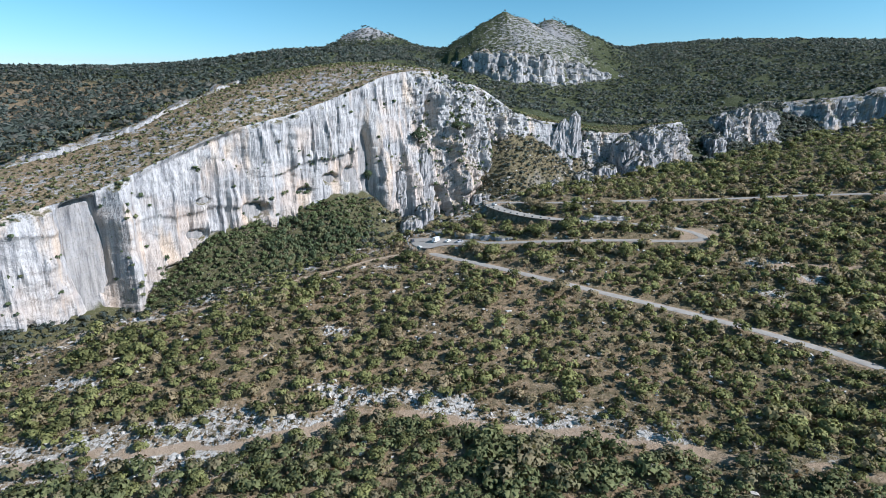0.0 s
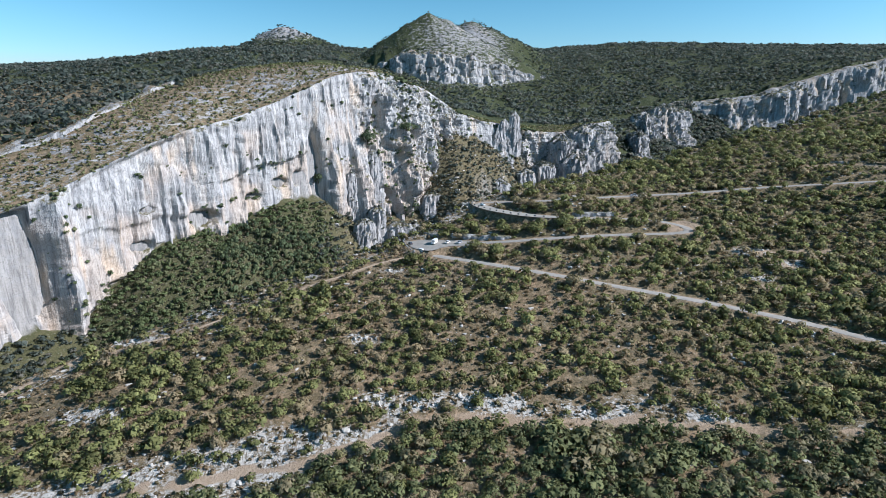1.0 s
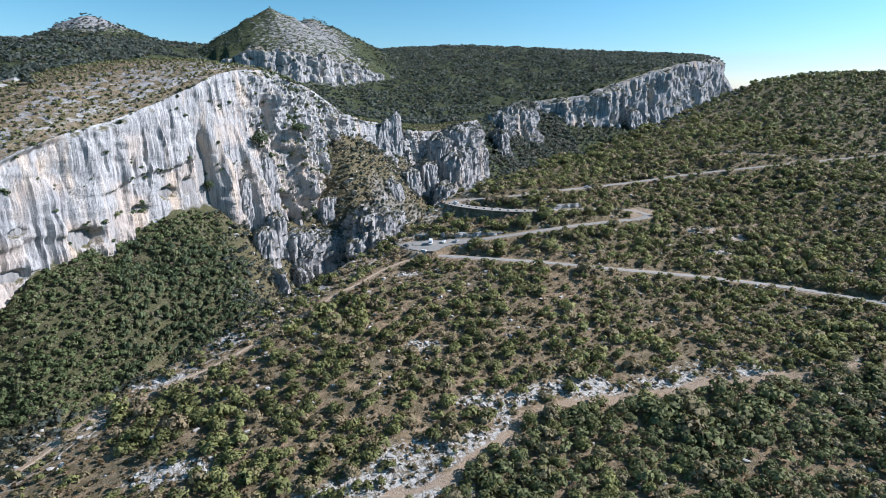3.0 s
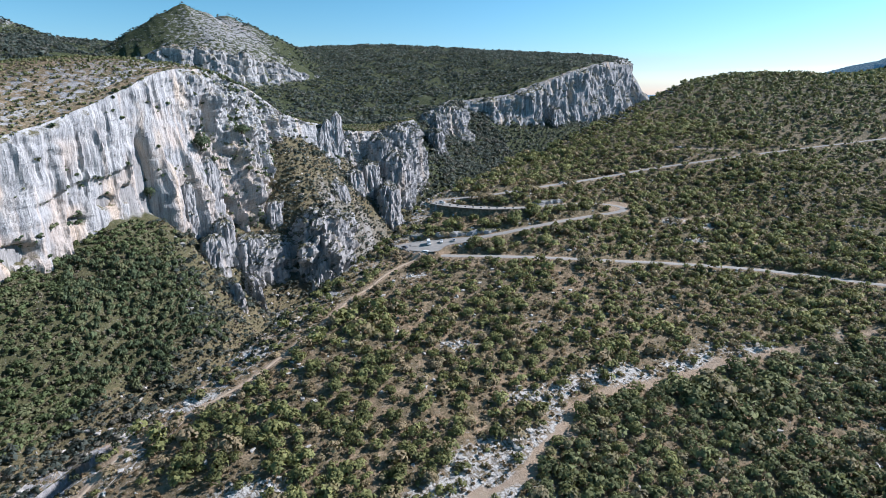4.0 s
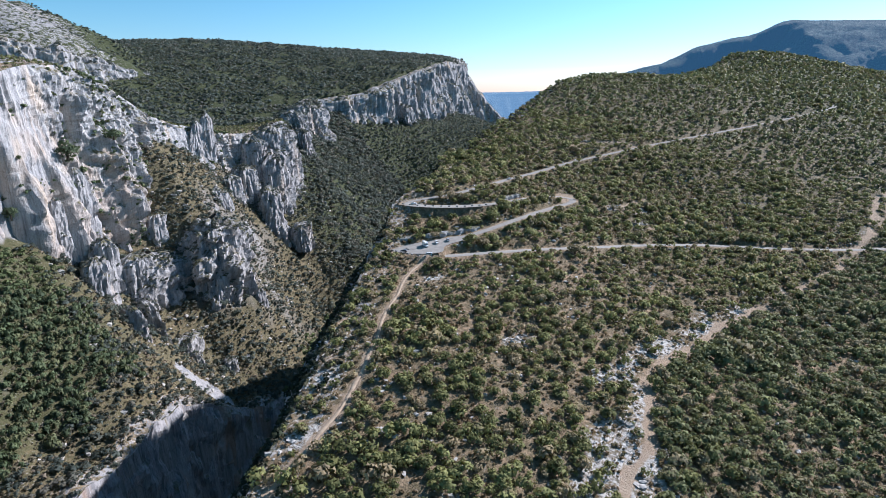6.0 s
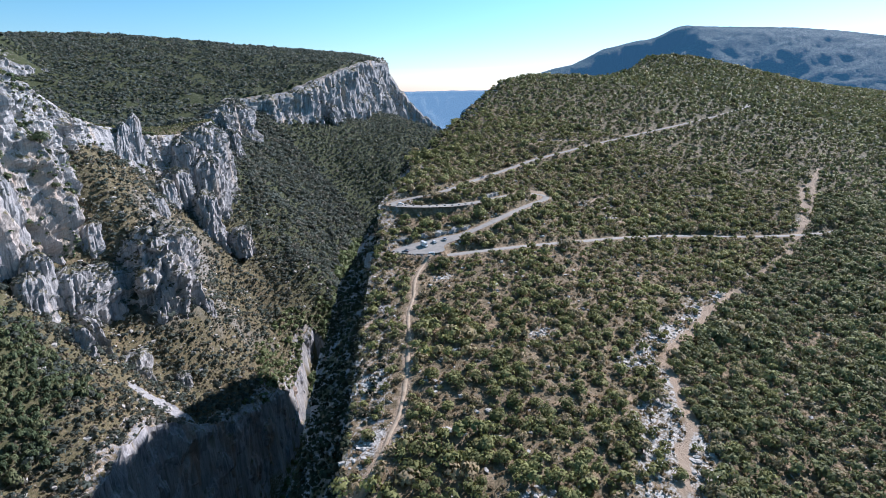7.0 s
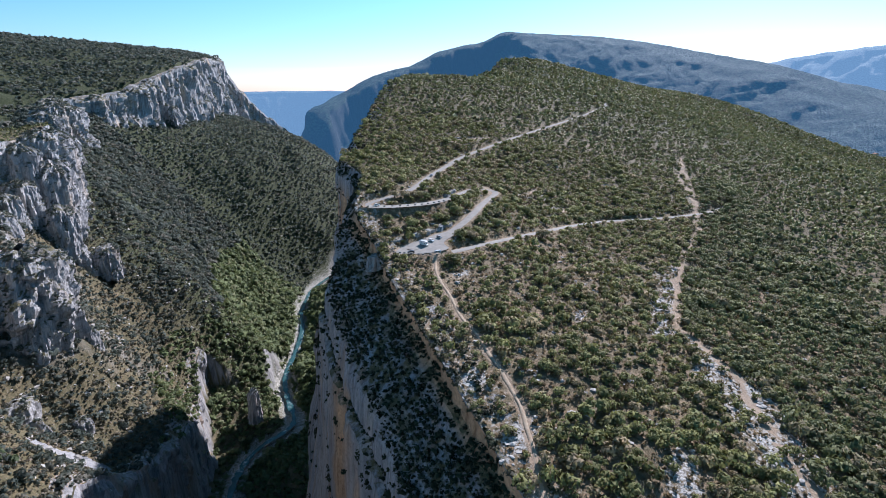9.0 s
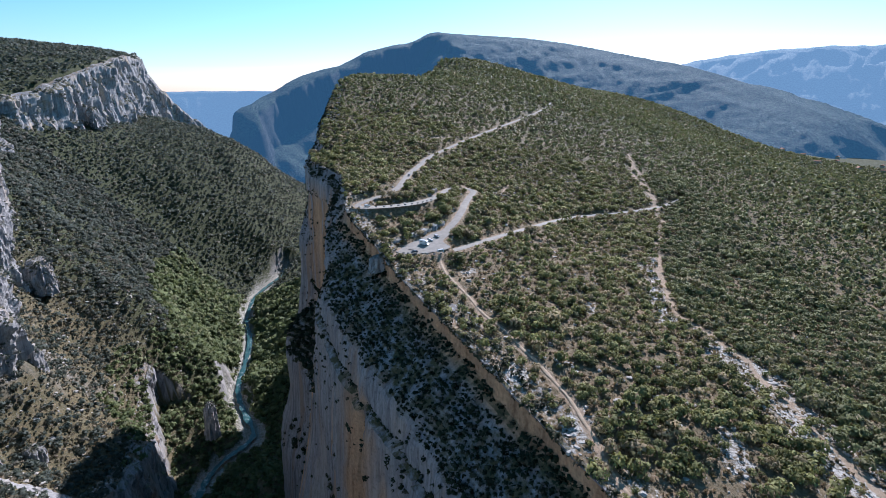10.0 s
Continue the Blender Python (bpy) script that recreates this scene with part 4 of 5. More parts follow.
def ridge(name, crest, reach, base, mat, label, rough=0.1, seed=0.0, fine=1.0):
    """A mountain range along a crest line."""
    line = rounded(crest, 3)
    seg = np.concatenate([[0], np.cumsum(np.hypot(*np.diff(line[:, :2], axis=0).T))])
    t = np.linspace(0, seg[-1], int(300 * fine))
    p = np.stack([np.interp(t, seg, line[:, i]) for i in range(3)], 1)
    d = np.gradient(p[:, :2], axis=0)
    d /= np.linalg.norm(d, axis=1)[:, None]
    v = np.linspace(-1, 1, int(50 * fine) * 2 + 1)
    x = p[:, :1] - d[:, 1:] * v[None] * reach
    y = p[:, 1:2] + d[:, :1] * v[None] * reach
    fall = np.abs(v[None]) ** 0.9
    z = p[:, 2:] + (base - p[:, 2:]) * fall
    z = z + (p[:, 2:] - base) * rough * ((0.6 * ridged(x / 300, y / 300, seed, 6) + 0.8 * fbm(x / 110, y / 110, seed + 4, 5)) * smooth(0.0, 0.14, np.abs(v[None])) + 0.2 * fbm(x / 130, y / 130, seed, 4))
    me = mesh_from(name, np.stack([x, y, z], -1).reshape(-1, 3), grid_faces(len(t), len(v)))
    me.materials.append(mat)
    return tagged(new(name, me), label, "mountain", kind="structure")


CREST = [(2000, 1360, -120), (2134, 1355, 26), (2237, 1368, 60), (2405, 1347, 97), (2592, 1263, 180), (2777, 1164, 234), (2896, 1099, 248), (3014, 1026, 314), (3191, 891, 373), (3308, 769, 398),
         (3420, 657, 473), (3429, 533, 457), (3316, -20, 413), (3047, -436, 309), (2631, -784, 203), (2315, -894, 105), (2005, -954, 35), (1861, -1004, -8), (1750, -1080, -110)]


def build_mountain():
    """The range behind the plateau: cliffs towards the gorge, long wooded slopes elsewhere."""
    xs, ys = np.arange(1500, 4300, 16.0), np.arange(-1900, 2300, 16.0)
    x, y = np.meshgrid(xs, ys, indexing="ij")
    d, h = near_line(x + 30 * fbm(x / 160, y / 160, 3.0, 3), y + 30 * fbm(x / 160, y / 160, 6.0, 3), rounded(CREST, 2))
    steep = smooth(520, 800, y)
    fall = d * (0.27 + 0.1 * smooth(300, 900, d)) * (1 - steep) + steep * (0.35 * np.minimum(d, 60) + 150 * smooth(50, 110, d + 50 * fbm(x / 120, y / 120, 9.0, 3)) + 0.62 * np.maximum(d - 60, 0))
    z = np.maximum(h - fall + smooth(20, 260, d) * (34 * ridged(x / 420, y / 420, 3.0, 5) + 16 * fbm(x / 90, y / 90, 7.0, 4)), -420)
    me = mesh_from("backdrop_mountain", np.stack([x, y, z], -1).reshape(-1, 3), grid_faces(len(xs), len(ys)))
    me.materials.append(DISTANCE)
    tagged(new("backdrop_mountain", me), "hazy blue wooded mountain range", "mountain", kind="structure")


build_mountain()
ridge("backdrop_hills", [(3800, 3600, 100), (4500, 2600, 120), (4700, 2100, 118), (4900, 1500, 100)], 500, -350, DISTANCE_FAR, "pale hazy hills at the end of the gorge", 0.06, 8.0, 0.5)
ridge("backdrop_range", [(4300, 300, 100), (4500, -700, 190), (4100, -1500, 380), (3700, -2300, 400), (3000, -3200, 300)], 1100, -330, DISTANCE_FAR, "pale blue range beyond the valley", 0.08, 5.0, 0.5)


# ---- roads ----
def ribbon(name, line, width, lift, mat, label, category="road", wide=0.0, ragged=0.08):
    seg = np.concatenate([[0], np.cumsum(np.hypot(*np.diff(line[:, :2], axis=0).T))])
    t = np.arange(0, seg[-1], 2.0)
    p = np.stack([np.interp(t, seg, line[:, i]) for i in range(3)], 1)
    d = np.gradient(p[:, :2], axis=0)
    d /= np.linalg.norm(d, axis=1)[:, None]
    side = np.array([-1.0, -0.6, 0, 0.6, 1.0])
    width = np.interp(t / t[-1], (0, 0.76, 0.86, 1.0), (6.0, 6.0, wide, wide))[:, None] if wide else width
    wob = 1 + ragged * fbm(t / 9, 0.3, 0.7, 3)[:, None] * np.abs(side)[None]
    x = p[:, :1] - d[:, 1:] * side[None] * width / 2 * wob
    y = p[:, 1:2] + d[:, :1] * side[None] * width / 2 * wob
    z = p[:, 2:] + lift - 0.22 * side[None] ** 4
    me = mesh_from(name, np.stack([x, y, z], -1).reshape(-1, 3), grid_faces(len(t), 5)[:, ::-1])
    me.materials.append(mat)
    return tagged(new(name, me), label, category, kind="structure")


for line, lift, wide in zip(ROADS, (0.05, 0.06, 0.05), (0.0, 10.4, 0.0)):
    ribbon("road", line, 6.0, lift, ASPHALT, "narrow worn asphalt mountain road", wide=wide)


def build_trail():
    """A narrow dirt trail that follows the ground."""
    p = rounded([(x, y) for x, y in TRAIL], 2)
    seg = np.concatenate([[0], np.cumsum(np.hypot(*np.diff(p, axis=0).T))])
    t = np.arange(0, seg[-1], 1.5)
    x, y = np.interp(t, seg, p[:, 0]) + 1.2 * perlin(t / 14, 0.2), np.interp(t, seg, p[:, 1]) + 1.2 * perlin(t / 14, 5.2)
    ribbon("trail", np.stack([x, y, south_height(x, y)], 1), 1.6, 0.42, TRAIL_DIRT, "narrow trodden dirt trail along the rim", "path", ragged=0.5)


build_trail()


def build_parking():
    bm = bmesh.new()
    pts = rounded([(x, y, 0) for x, y in PARKING + PARKING[:1]], 2)[:-1]
    bm.faces.new([bm.verts.new((x * K, y * K, (parking_height(x, y) + 0.02) * K)) for x, y, _ in pts])
    bmesh.ops.triangulate(bm, faces=bm.faces)
    me = bpy.data.meshes.new("parking")
    bm.to_mesh(me)
    me.materials.append(ASPHALT)
    tagged(new("parking", me), "asphalt lay-by at the gorge rim", "parking", kind="structure")


build_parking()


# ---- river ----
def build_river():
    line = rounded(np.column_stack([RIVER, np.full(len(RIVER), -386.0)]), 3)
    ribbon("river", line, 8.5, 0.0, WATER, "pale turquoise mountain river with rapids", "river", ragged=0.9)


build_river()


# ---- plants ----
def spray(count, rng, squash=0.75, size=0.24, core=0.35, lobe_count=7):
    """Leaf sprays spread over a lobed crown of unit radius that stands on z = 0: vertices and normals, (count, 3, 3) each."""
    lobes = rng.normal(size=(lobe_count, 3))
    lobes /= np.linalg.norm(lobes, axis=1)[:, None]
    lobes[:, 2] = np.abs(lobes[:, 2]) * 0.9
    pick = rng.randint(0, lobe_count, count)
    d = rng.normal(size=(count, 3))
    d[:, 2] = np.where(rng.uniform(0, 1, count) < 0.6, np.abs(d[:, 2]), d[:, 2])
    d /= np.linalg.norm(d, axis=1)[:, None]
    r = rng.uniform(core, 1.0, count) ** 0.4
    c = lobes[pick] * 0.5 + d * r[:, None] * 0.5
    c[:, 2] = c[:, 2] * squash + 0.62 * squash
    out = d + 0.4 * lobes[pick] + rng.normal(size=(count, 3)) * 0.26 + (0, 0, 0.2)
    out /= np.linalg.norm(out, axis=1)[:, None]
    a = np.cross(out, rng.normal(size=(count, 3)))
    a /= np.linalg.norm(a, axis=1)[:, None]
    b = np.cross(out, a)
    s = size * rng.uniform(0.7, 1.3, count)[:, None]
    bend = out * s * 0.3
    tri = np.stack([c - a * s - b * s * 0.5 - bend, c + a * s - b * s * 0.5 - bend, c + b * s * 1.1 + bend], 1)
    nrm = (d + 0.7 * lobes[pick] + (0, 0, 0.4))[:, None] + 0.5 * (tri - c[:, None]) / size + 0.55 * rng.normal(size=(count, 1, 3))
    return tri, nrm / np.linalg.norm(nrm, axis=2)[..., None]


def rounded_shading(me, normals):
    """Leaves take the light of the clump that they belong to."""
    a = me.attributes.new("custom_normal", "FLOAT_VECTOR", "POINT")
    a.data.foreach_set("vector", np.ascontiguousarray(normals, np.float32).ravel())


def scatter(name, pos, radius, count, mat, label, category, variants=12, squash=0.75, size=0.24, seed=1, tall=1.0, lobe_count=7):
    """Many plants joined into one mesh of leaf sprays."""
    rng = np.random.RandomState(seed)
    kinds = [spray(count, rng, squash, size, 0.35, lobe_count) for _ in range(variants)]
    which = rng.randint(0, variants, len(pos))
    ang = rng.uniform(0, 2 * np.pi, len(pos))
    base = np.stack([k[0] for k in kinds])[which].reshape(len(pos), -1, 3)
    nrm = np.stack([k[1] for k in kinds])[which].reshape(len(pos), -1, 3)
    ca, sa = np.cos(ang)[:, None], np.sin(ang)[:, None]
    r = radius[:, None]
    stretch = rng.uniform(0.8, 1.25, len(pos))[:, None] * tall
    x = (base[..., 0] * ca - base[..., 1] * sa) * r + pos[:, :1]
    y = (base[..., 0] * sa + base[..., 1] * ca) * r + pos[:, 1:2]
    z = base[..., 2] * r * stretch + pos[:, 2:]
    co = np.stack([x, y, z], -1).reshape(-1, 3)
    me = mesh_from(name, co, np.arange(len(co)).reshape(-1, 3))
    rounded_shading(me, np.stack([nrm[..., 0] * ca - nrm[..., 1] * sa, nrm[..., 0] * sa + nrm[..., 1] * ca, nrm[..., 2]], -1))
    set_attr(me, "tint", np.repeat(rng.uniform(0, 1, len(pos)), count * 3))
    me.materials.append(mat)
    return tagged(new(name, me), label, category, kind="stuff")


def field(x0, x1, y0, y1, step, seed):
    rng = np.random.RandomState(seed)
    x, y = np.meshgrid(np.arange(x0, x1, step), np.arange(y0, y1, step), indexing="ij")
    x, y = x.ravel() + rng.uniform(-0.48, 0.48, x.size) * step, y.ravel() + rng.uniform(-0.48, 0.48, y.size) * step
    return x, y, rng


def plateau_keep(x, y, rng, amount):
    """Where the scrub of the plateau grows."""
    keep = y < rim_y(SOUTH_RIM, x) - 1 + 2 * smooth(150, 250, x)
    d, _ = road_near(x, y)
    rock, path = cover(x, y)
    lush = smooth(-0.3, 0.3, fbm(x / 40, y / 40, 31.0, 3)) * 0.6 + 0.4
    lush = np.maximum(lush, 0.93 * smooth(20, 120, x))
    lush = np.maximum(lush, 0.97 * (y < np.interp(x, [p[0] for p in BAND_PATH], [p[1] for p in BAND_PATH]) - 4))
    p = amount * lush * (1 - 0.6 * smooth(0.5, 0.9, rock))
    keep &= ~(inside(x, y, WALL_SIDE) & (d < 9))
    return keep & (d > 6.0 - smooth(250, 400, x)) & (path < 0.45) & (rng.uniform(0, 1, len(x)) < p)


def slope_of(x, y):
    e = 3.0
    return np.hypot((height(x + e, y) - height(x - e, y)), (height(x, y + e) - height(x, y - e))) / (2 * e)


def plant_plateau():
    x, y, rng = field(-330, 420, 60, 600, 4.7, 3)
    k = plateau_keep(x, y, rng, 0.95)
    x, y = x[k], y[k]
    r = (1.5 + 3.4 * rng.uniform(0, 1, len(x)) ** 1.3) * (0.85 + 0.35 * smooth(-0.2, 0.4, fbm(x / 60, y / 60, 12, 2))) * (1 + 0.08 * smooth(20, 110, x))
    thick = y < np.interp(x, [p[0] for p in BAND_PATH], [p[1] for p in BAND_PATH]) - 4
    pos = np.stack([x, y, south_height(x, y) - 0.4], 1)
    scatter("oak_thicket", pos[thick], r[thick] * 1.2, 88, THICKET_LEAVES, "dense dark green oak thicket", "shrub", size=0.158, seed=25)
    x, y, r = x[~thick], y[~thick], r[~thick]
    scatter("scrub", pos[~thick], r, 84, LEAVES, "dense green and brown scrub oak on stony ground", "shrub", size=0.165, seed=5)
    x, y, rng = field(-330, 600, 100, 590, 3.6, 23)
    inland = rim_y(SOUTH_RIM, x) - y
    k = (inland > -1.5) & (inland < 15) & (road_near(x, y)[0] > 6) & (cover(x, y)[1] < 0.4) & ~inside(x, y, WALL_SIDE) & (rng.uniform(0, 1, len(x)) < 0.8 * smooth(-0.4, 0.2, fbm(x / 18, y / 18, 37.0, 3)))
    x, y = x[k], y[k]
    scatter("rim_bushes", np.stack([x, y, south_height(x, y) - 0.5], 1), rng.uniform(1.0, 2.8, len(x)), 40, DARK_LEAVES, "dark evergreen bushes along the rim of the gorge", "shrub", size=0.22, seed=29)
    # low dry tufts between
    x, y, rng = field(-330, 300, 90, 440, 2.8, 13)
    k = (y < rim_y(SOUTH_RIM, x) - 1) & (road_near(x, y)[0] > 4.2) & (cover(x, y)[1] < 0.4) & (rng.uniform(0, 1, len(x)) < 0.62)
    x, y = x[k], y[k]
    scatter("tufts", np.stack([x, y, south_height(x, y) - 0.2], 1), rng.uniform(0.5, 1.8, len(x)), 9, TUFT_LEAVES, "low brown tufts and dwarf shrubs", "shrub", squash=0.6, size=0.44, seed=6)
    # the further plateau
    x, y, rng = field(-200, 1900, -900, 620, 7.2, 4)
    k = plateau_keep(x, y, rng, 0.95) & ~((x > -330) & (x < 420) & (y > 60)) & (x > -100 + 0.2 * y) & (np.hypot(x, y) < 1700)
    x, y = x[k], y[k]
    pos, r = np.stack([x, y, south_height(x, y) - 0.6], 1), 2.7 + 3.8 * rng.uniform(0, 1, len(x)) ** 1.3
    mid = (x < 720) & (y > -60)
    scatter("plateau_scrub", pos[mid], r[mid] * 0.95, 24, THICKET_LEAVES, "scrub oak spreading over the plateau", "shrub", size=0.27, seed=7, lobe_count=6)
    scatter("distant_scrub", pos[~mid], r[~mid], 8, THICKET_LEAVES, "scrub spreading over the far plateau", "shrub", size=0.46, seed=17, lobe_count=4)


def plant_gorge():
    x, y, rng = field(-460, 900, 330, 1460, 5.8, 8)
    k = (y > rim_y(SOUTH_RIM, x) + 16) & (y < rim_y(NORTH_RIM, x) - 16 + 30 * smooth(440, 500, x))
    x, y = x[k], y[k]
    z, s = height(x, y), slope_of(x, y)
    dense = smooth(-0.25, 0.15, fbm(x / 60, y / 60, 41.0, 3)) * 0.5 + 0.35 + 0.15 * smooth(-20, 40, x)
    dense = np.maximum(dense, 0.95 * smooth(380, 640, x + 0.35 * (700 - y) + 130 * fbm(x / 70, y / 70, 47.0, 3)))
    dense = np.maximum(dense, 0.9 * smooth(-40, -130, x) * smooth(-0.45, -0.1, fbm(x / 50, y / 50, 57.0, 3)))
    dense = np.maximum(dense, np.exp(-((x + 120) / 110) ** 2 - ((y - 690) / 90) ** 2))
    dense = np.maximum(dense, 0.9 * smooth(-270, -310, z))
    k = (s < 1.9) & ~((x < -110) & (x > -330) & (y > slot_y(x) + 60) & (y < 790)) & (z > -389) & (near_line(x, y, RIVER)[0] > 9) & (near_line(x, y, SCREE)[0] > 15) & (rng.uniform(0, 1, len(x)) < dense)
    x, y, z = x[k], y[k], z[k]
    r = (2.0 + 4.6 * rng.uniform(0, 1, len(x)) ** 1.5) * (1 + 0.55 * smooth(300, 600, x))
    low = (z < -255 + 30 * fbm(x / 50, y / 50, 91.0, 3)) & (x < 900)
    pos = np.stack([x, y, z - 0.5], 1)
    scatter("gorge_forest", pos[~low], r[~low], 34, HAZED_FOREST_LEAVES, "mixed oak and pine wood on the gorge slopes", "woodland", size=0.26, seed=9, tall=0.95)
    scatter("riverside_wood", pos[low], r[low] * 1.2, 20, RIVER_LEAVES, "bright green broadleaved wood beside the river", "woodland", size=0.35, seed=19, tall=1.05)
    # the dense pine wood under the wall
    x, y, rng = field(-330, -60, 540, 800, 5.6, 38)
    edge = -78 + 22 * fbm(x / 30, y / 30, 95.0, 3) - 0.12 * (y - 690)
    k = (x < edge) & (y < rim_y(NORTH_RIM, x) - 4) & (y > slot_y(x) + 52 + 50 * fbm(x / 40, y / 40, 98.0, 3)) & (rng.uniform(0, 1, len(x)) < 0.95 * smooth(-0.45, -0.15, fbm(x / 35, y / 35, 96.0, 3)))
    x, y = x[k], y[k]
    dark = (x > -212 + 25 * fbm(x / 30, y / 30, 99.0, 3)) & (y < 745 + 40 * fbm(x / 30, y / 30, 94.0, 3))
    pos, r = np.stack([x, y, height(x, y) - 0.5], 1), rng.uniform(2.8, 5.4, len(x))
    scatter("pine_wood", pos[dark], r[dark], 64, PINE_LEAVES, "dense dark green pine wood under the cliff", "woodland", size=0.2, seed=39, tall=1.6)
    scatter("cliff_foot_wood", pos[~dark], r[~dark], 56, RIVER_LEAVES, "lighter green broadleaved wood along the cliff foot", "woodland", size=0.22, seed=40, tall=1.1)
    # low dry scrub on the open slopes
    x, y, rng = field(-330, 560, 420, 1080, 4.0, 48)
    k = (y > rim_y(SOUTH_RIM, x) + 12) & (y < rim_y(NORTH_RIM, x) - 12) & (y > slot_y(x) + 6)
    k &= (rng.uniform(0, 1, len(x)) < 0.9 * smooth(-0.6, 0.0, fbm(x / 26, y / 26, 97.0, 3))) & (near_line(x, y, SCREE)[0] > 12)
    x, y = x[k], y[k]
    z = height(x, y)
    k = z > -330
    scatter("slope_scrub", np.stack([x, y, z - 0.3], 1)[k], rng.uniform(0.8, 2.6, k.sum()), 9, SCRUB_DRY, "low dry scrub on the stony gorge slopes", "shrub", size=0.48, seed=49)
    x, y, rng = field(850, 2300, 600, 1750, 8.5, 18)
    k = (y > rim_y(SOUTH_RIM, x) + 30) & (y < rim_y(NORTH_RIM, x) - 20)
    x, y = x[k], y[k]
    z, s = height(x, y), slope_of(x, y)
    k = (s < 1.6) & (z > -384)
    scatter("far_gorge_forest", np.stack([x, y, z - 0.5], 1)[k], 3.6 + 3.8 * rng.uniform(0, 1, k.sum()) ** 1.6, 9, HAZED_FOREST_LEAVES, "dark wood on the far gorge slopes", "woodland", size=0.46, seed=10, tall=0.95, lobe_count=4)


def plant_north():
    x, y, rng = field(-800, 500, 480, 1150, 5.4, 11)
    dn = y - rim_y(NORTH_RIM, x)
    k = (dn > -2) & (dn < 330) & (rng.uniform(0, 1, len(x)) < 0.7 + 0.3 * smooth(-0.1, 0.3, fbm(x / 50, y / 50, 81.0, 3)))
    x, y = x[k], y[k]
    scatter("rim_scrub", np.stack([x, y, north_height(x, y) - 0.3], 1), rng.uniform(0.9, 3.4, len(x)), 13, THICKET_LEAVES, "small round bushes on the dry clifftop", "shrub", size=0.38, seed=12, lobe_count=5)
    x, y, rng = field(-1300, 2450, 620, 2720, 11.6, 14)
    dn = y - rim_y(NORTH_RIM, x)
    z = height(x, y)
    bare = smooth(0.0, 0.3, fbm(x / 120, y / 120, 51.0, 4) + smooth(210, 340, z) * 0.55 * np.exp(-(np.hypot(x - 200, y - 1900) / 420) ** 2))
    behind = rim_y(LEDGE_RIM, x) + 6 - y
    near = np.where(x < -290, np.maximum(0, behind), 300 * smooth(470, 200, x) * smooth(-300, -260, x))
    k = (dn > 4 + near) & (behind * (x < -290) < 1) & (rng.uniform(0, 1, len(x)) > np.maximum(bare * 0.7, crags(x, y) * 0.95)) & (slope_of(x, y) < 1.1)
    scatter("hill_forest", np.stack([x, y, z - 0.5], 1)[k], (5.2 + 4.0 * rng.uniform(0, 1, k.sum()) ** 1.5) * (1 - 0.45 * np.exp(-(np.hypot(x[k] - 250, y[k] - 1990) / 330) ** 4)), 9, HAZED_HILL_LEAVES, "dark wood over the northern hills", "woodland", size=0.45, seed=15, lobe_count=4, tall=0.85)


def plant_face(name, face, chance, radius, count, mat, label, seed, lo=0.0, size=0.4, even=0.05):
    """Bushes that cling to a rock face where it leans back, and in its cracks."""
    rng = np.random.RandomState(seed)
    up = face[:-1, :-1]
    du, dv = face[1:, :-1] - up, face[:-1, 1:] - up
    nrm = np.cross(du, dv)
    nz = np.abs(nrm[..., 2]) / (np.linalg.norm(nrm, axis=-1) + 1e-9)
    area = np.linalg.norm(nrm, axis=-1)
    p = up.reshape(-1, 3)
    patch = smooth(-0.1, 0.3, fbm(p[:, 0] / 40, p[:, 2] / 40, 61.0 + seed, 3))
    w = area.ravel() * chance * (lo + smooth(0.25, 0.7, nz.ravel())) * (even + 1.2 * patch)
    k = rng.uniform(0, 1, len(p)) < w
    pos = p[k] - (0, 0, 0.5)
    return scatter(name, pos, rng.uniform(radius[0], radius[1], len(pos)), count, mat, label, "shrub", size=size, seed=seed)


def plant_rocks():
    """Bushes on the tops and ledges of the free standing rocks."""
    rng = np.random.RandomState(61)
    kept = []
    for face in ROCK_FACES:
        nrm = np.cross(face[1:, :-1] - face[:-1, :-1], face[:-1, 1:] - face[:-1, :-1])
        area = np.linalg.norm(nrm, axis=-1)
        w = 0.09 * area * smooth(0.3, 0.7, nrm[..., 2] / (area + 1e-9)) * smooth(-0.35, 0.2, fbm(face[:-1, :-1, 0] / 14, face[:-1, :-1, 1] / 14, 3.0, 2))
        kept.append(face[:-1, :-1][rng.uniform(0, 1, w.shape) < w])
    pos = np.concatenate(kept) - (0, 0, 0.4)
    scatter("rock_shrubs", pos, rng.uniform(0.8, 3.0, len(pos)), 20, HAZED_FOREST_LEAVES, "green and brown bushes on the ledges of the rocks", "shrub", size=0.34, seed=62)


TUFT_LEAVES = make_leaves("tuft_leaves", (0.12, 0.095, 0.053), (0.29, 0.215, 0.13), (0.10, 0.10, 0.05))
plant_plateau()
plant_gorge()
plant_north()
plant_face("cliff_shrubs", NORTH_FACE, 0.03, (1.2, 4.2), 26, PINE_LEAVES, "dark bushes on the ledges of the pale cliff", 21, 0.05)
plant_face("shaded_cliff_shrubs", SOUTH_FACE[:, 0:48], 0.36, (0.9, 2.6), 14, DARK_LEAVES, "dark bushes clinging to the shaded cliff", 22, 0.03, 0.38, 0.2)
plant_face("cliff_crack_shrubs", SOUTH_FACE[:340, 48:100], 0.03, (0.8, 2.2), 16, DARK_LEAVES, "small dark bushes in the cracks of the shaded cliff", 24, 0.12)
plant_face("ledge_wood", SOUTH_FACE[150:260, 48:110], 0.30, (2.0, 5.0), 18, DARK_LEAVES, "dark trees on the ledges of the shaded cliff", 27, 0.0, 0.36, 0.5)
plant_rocks()
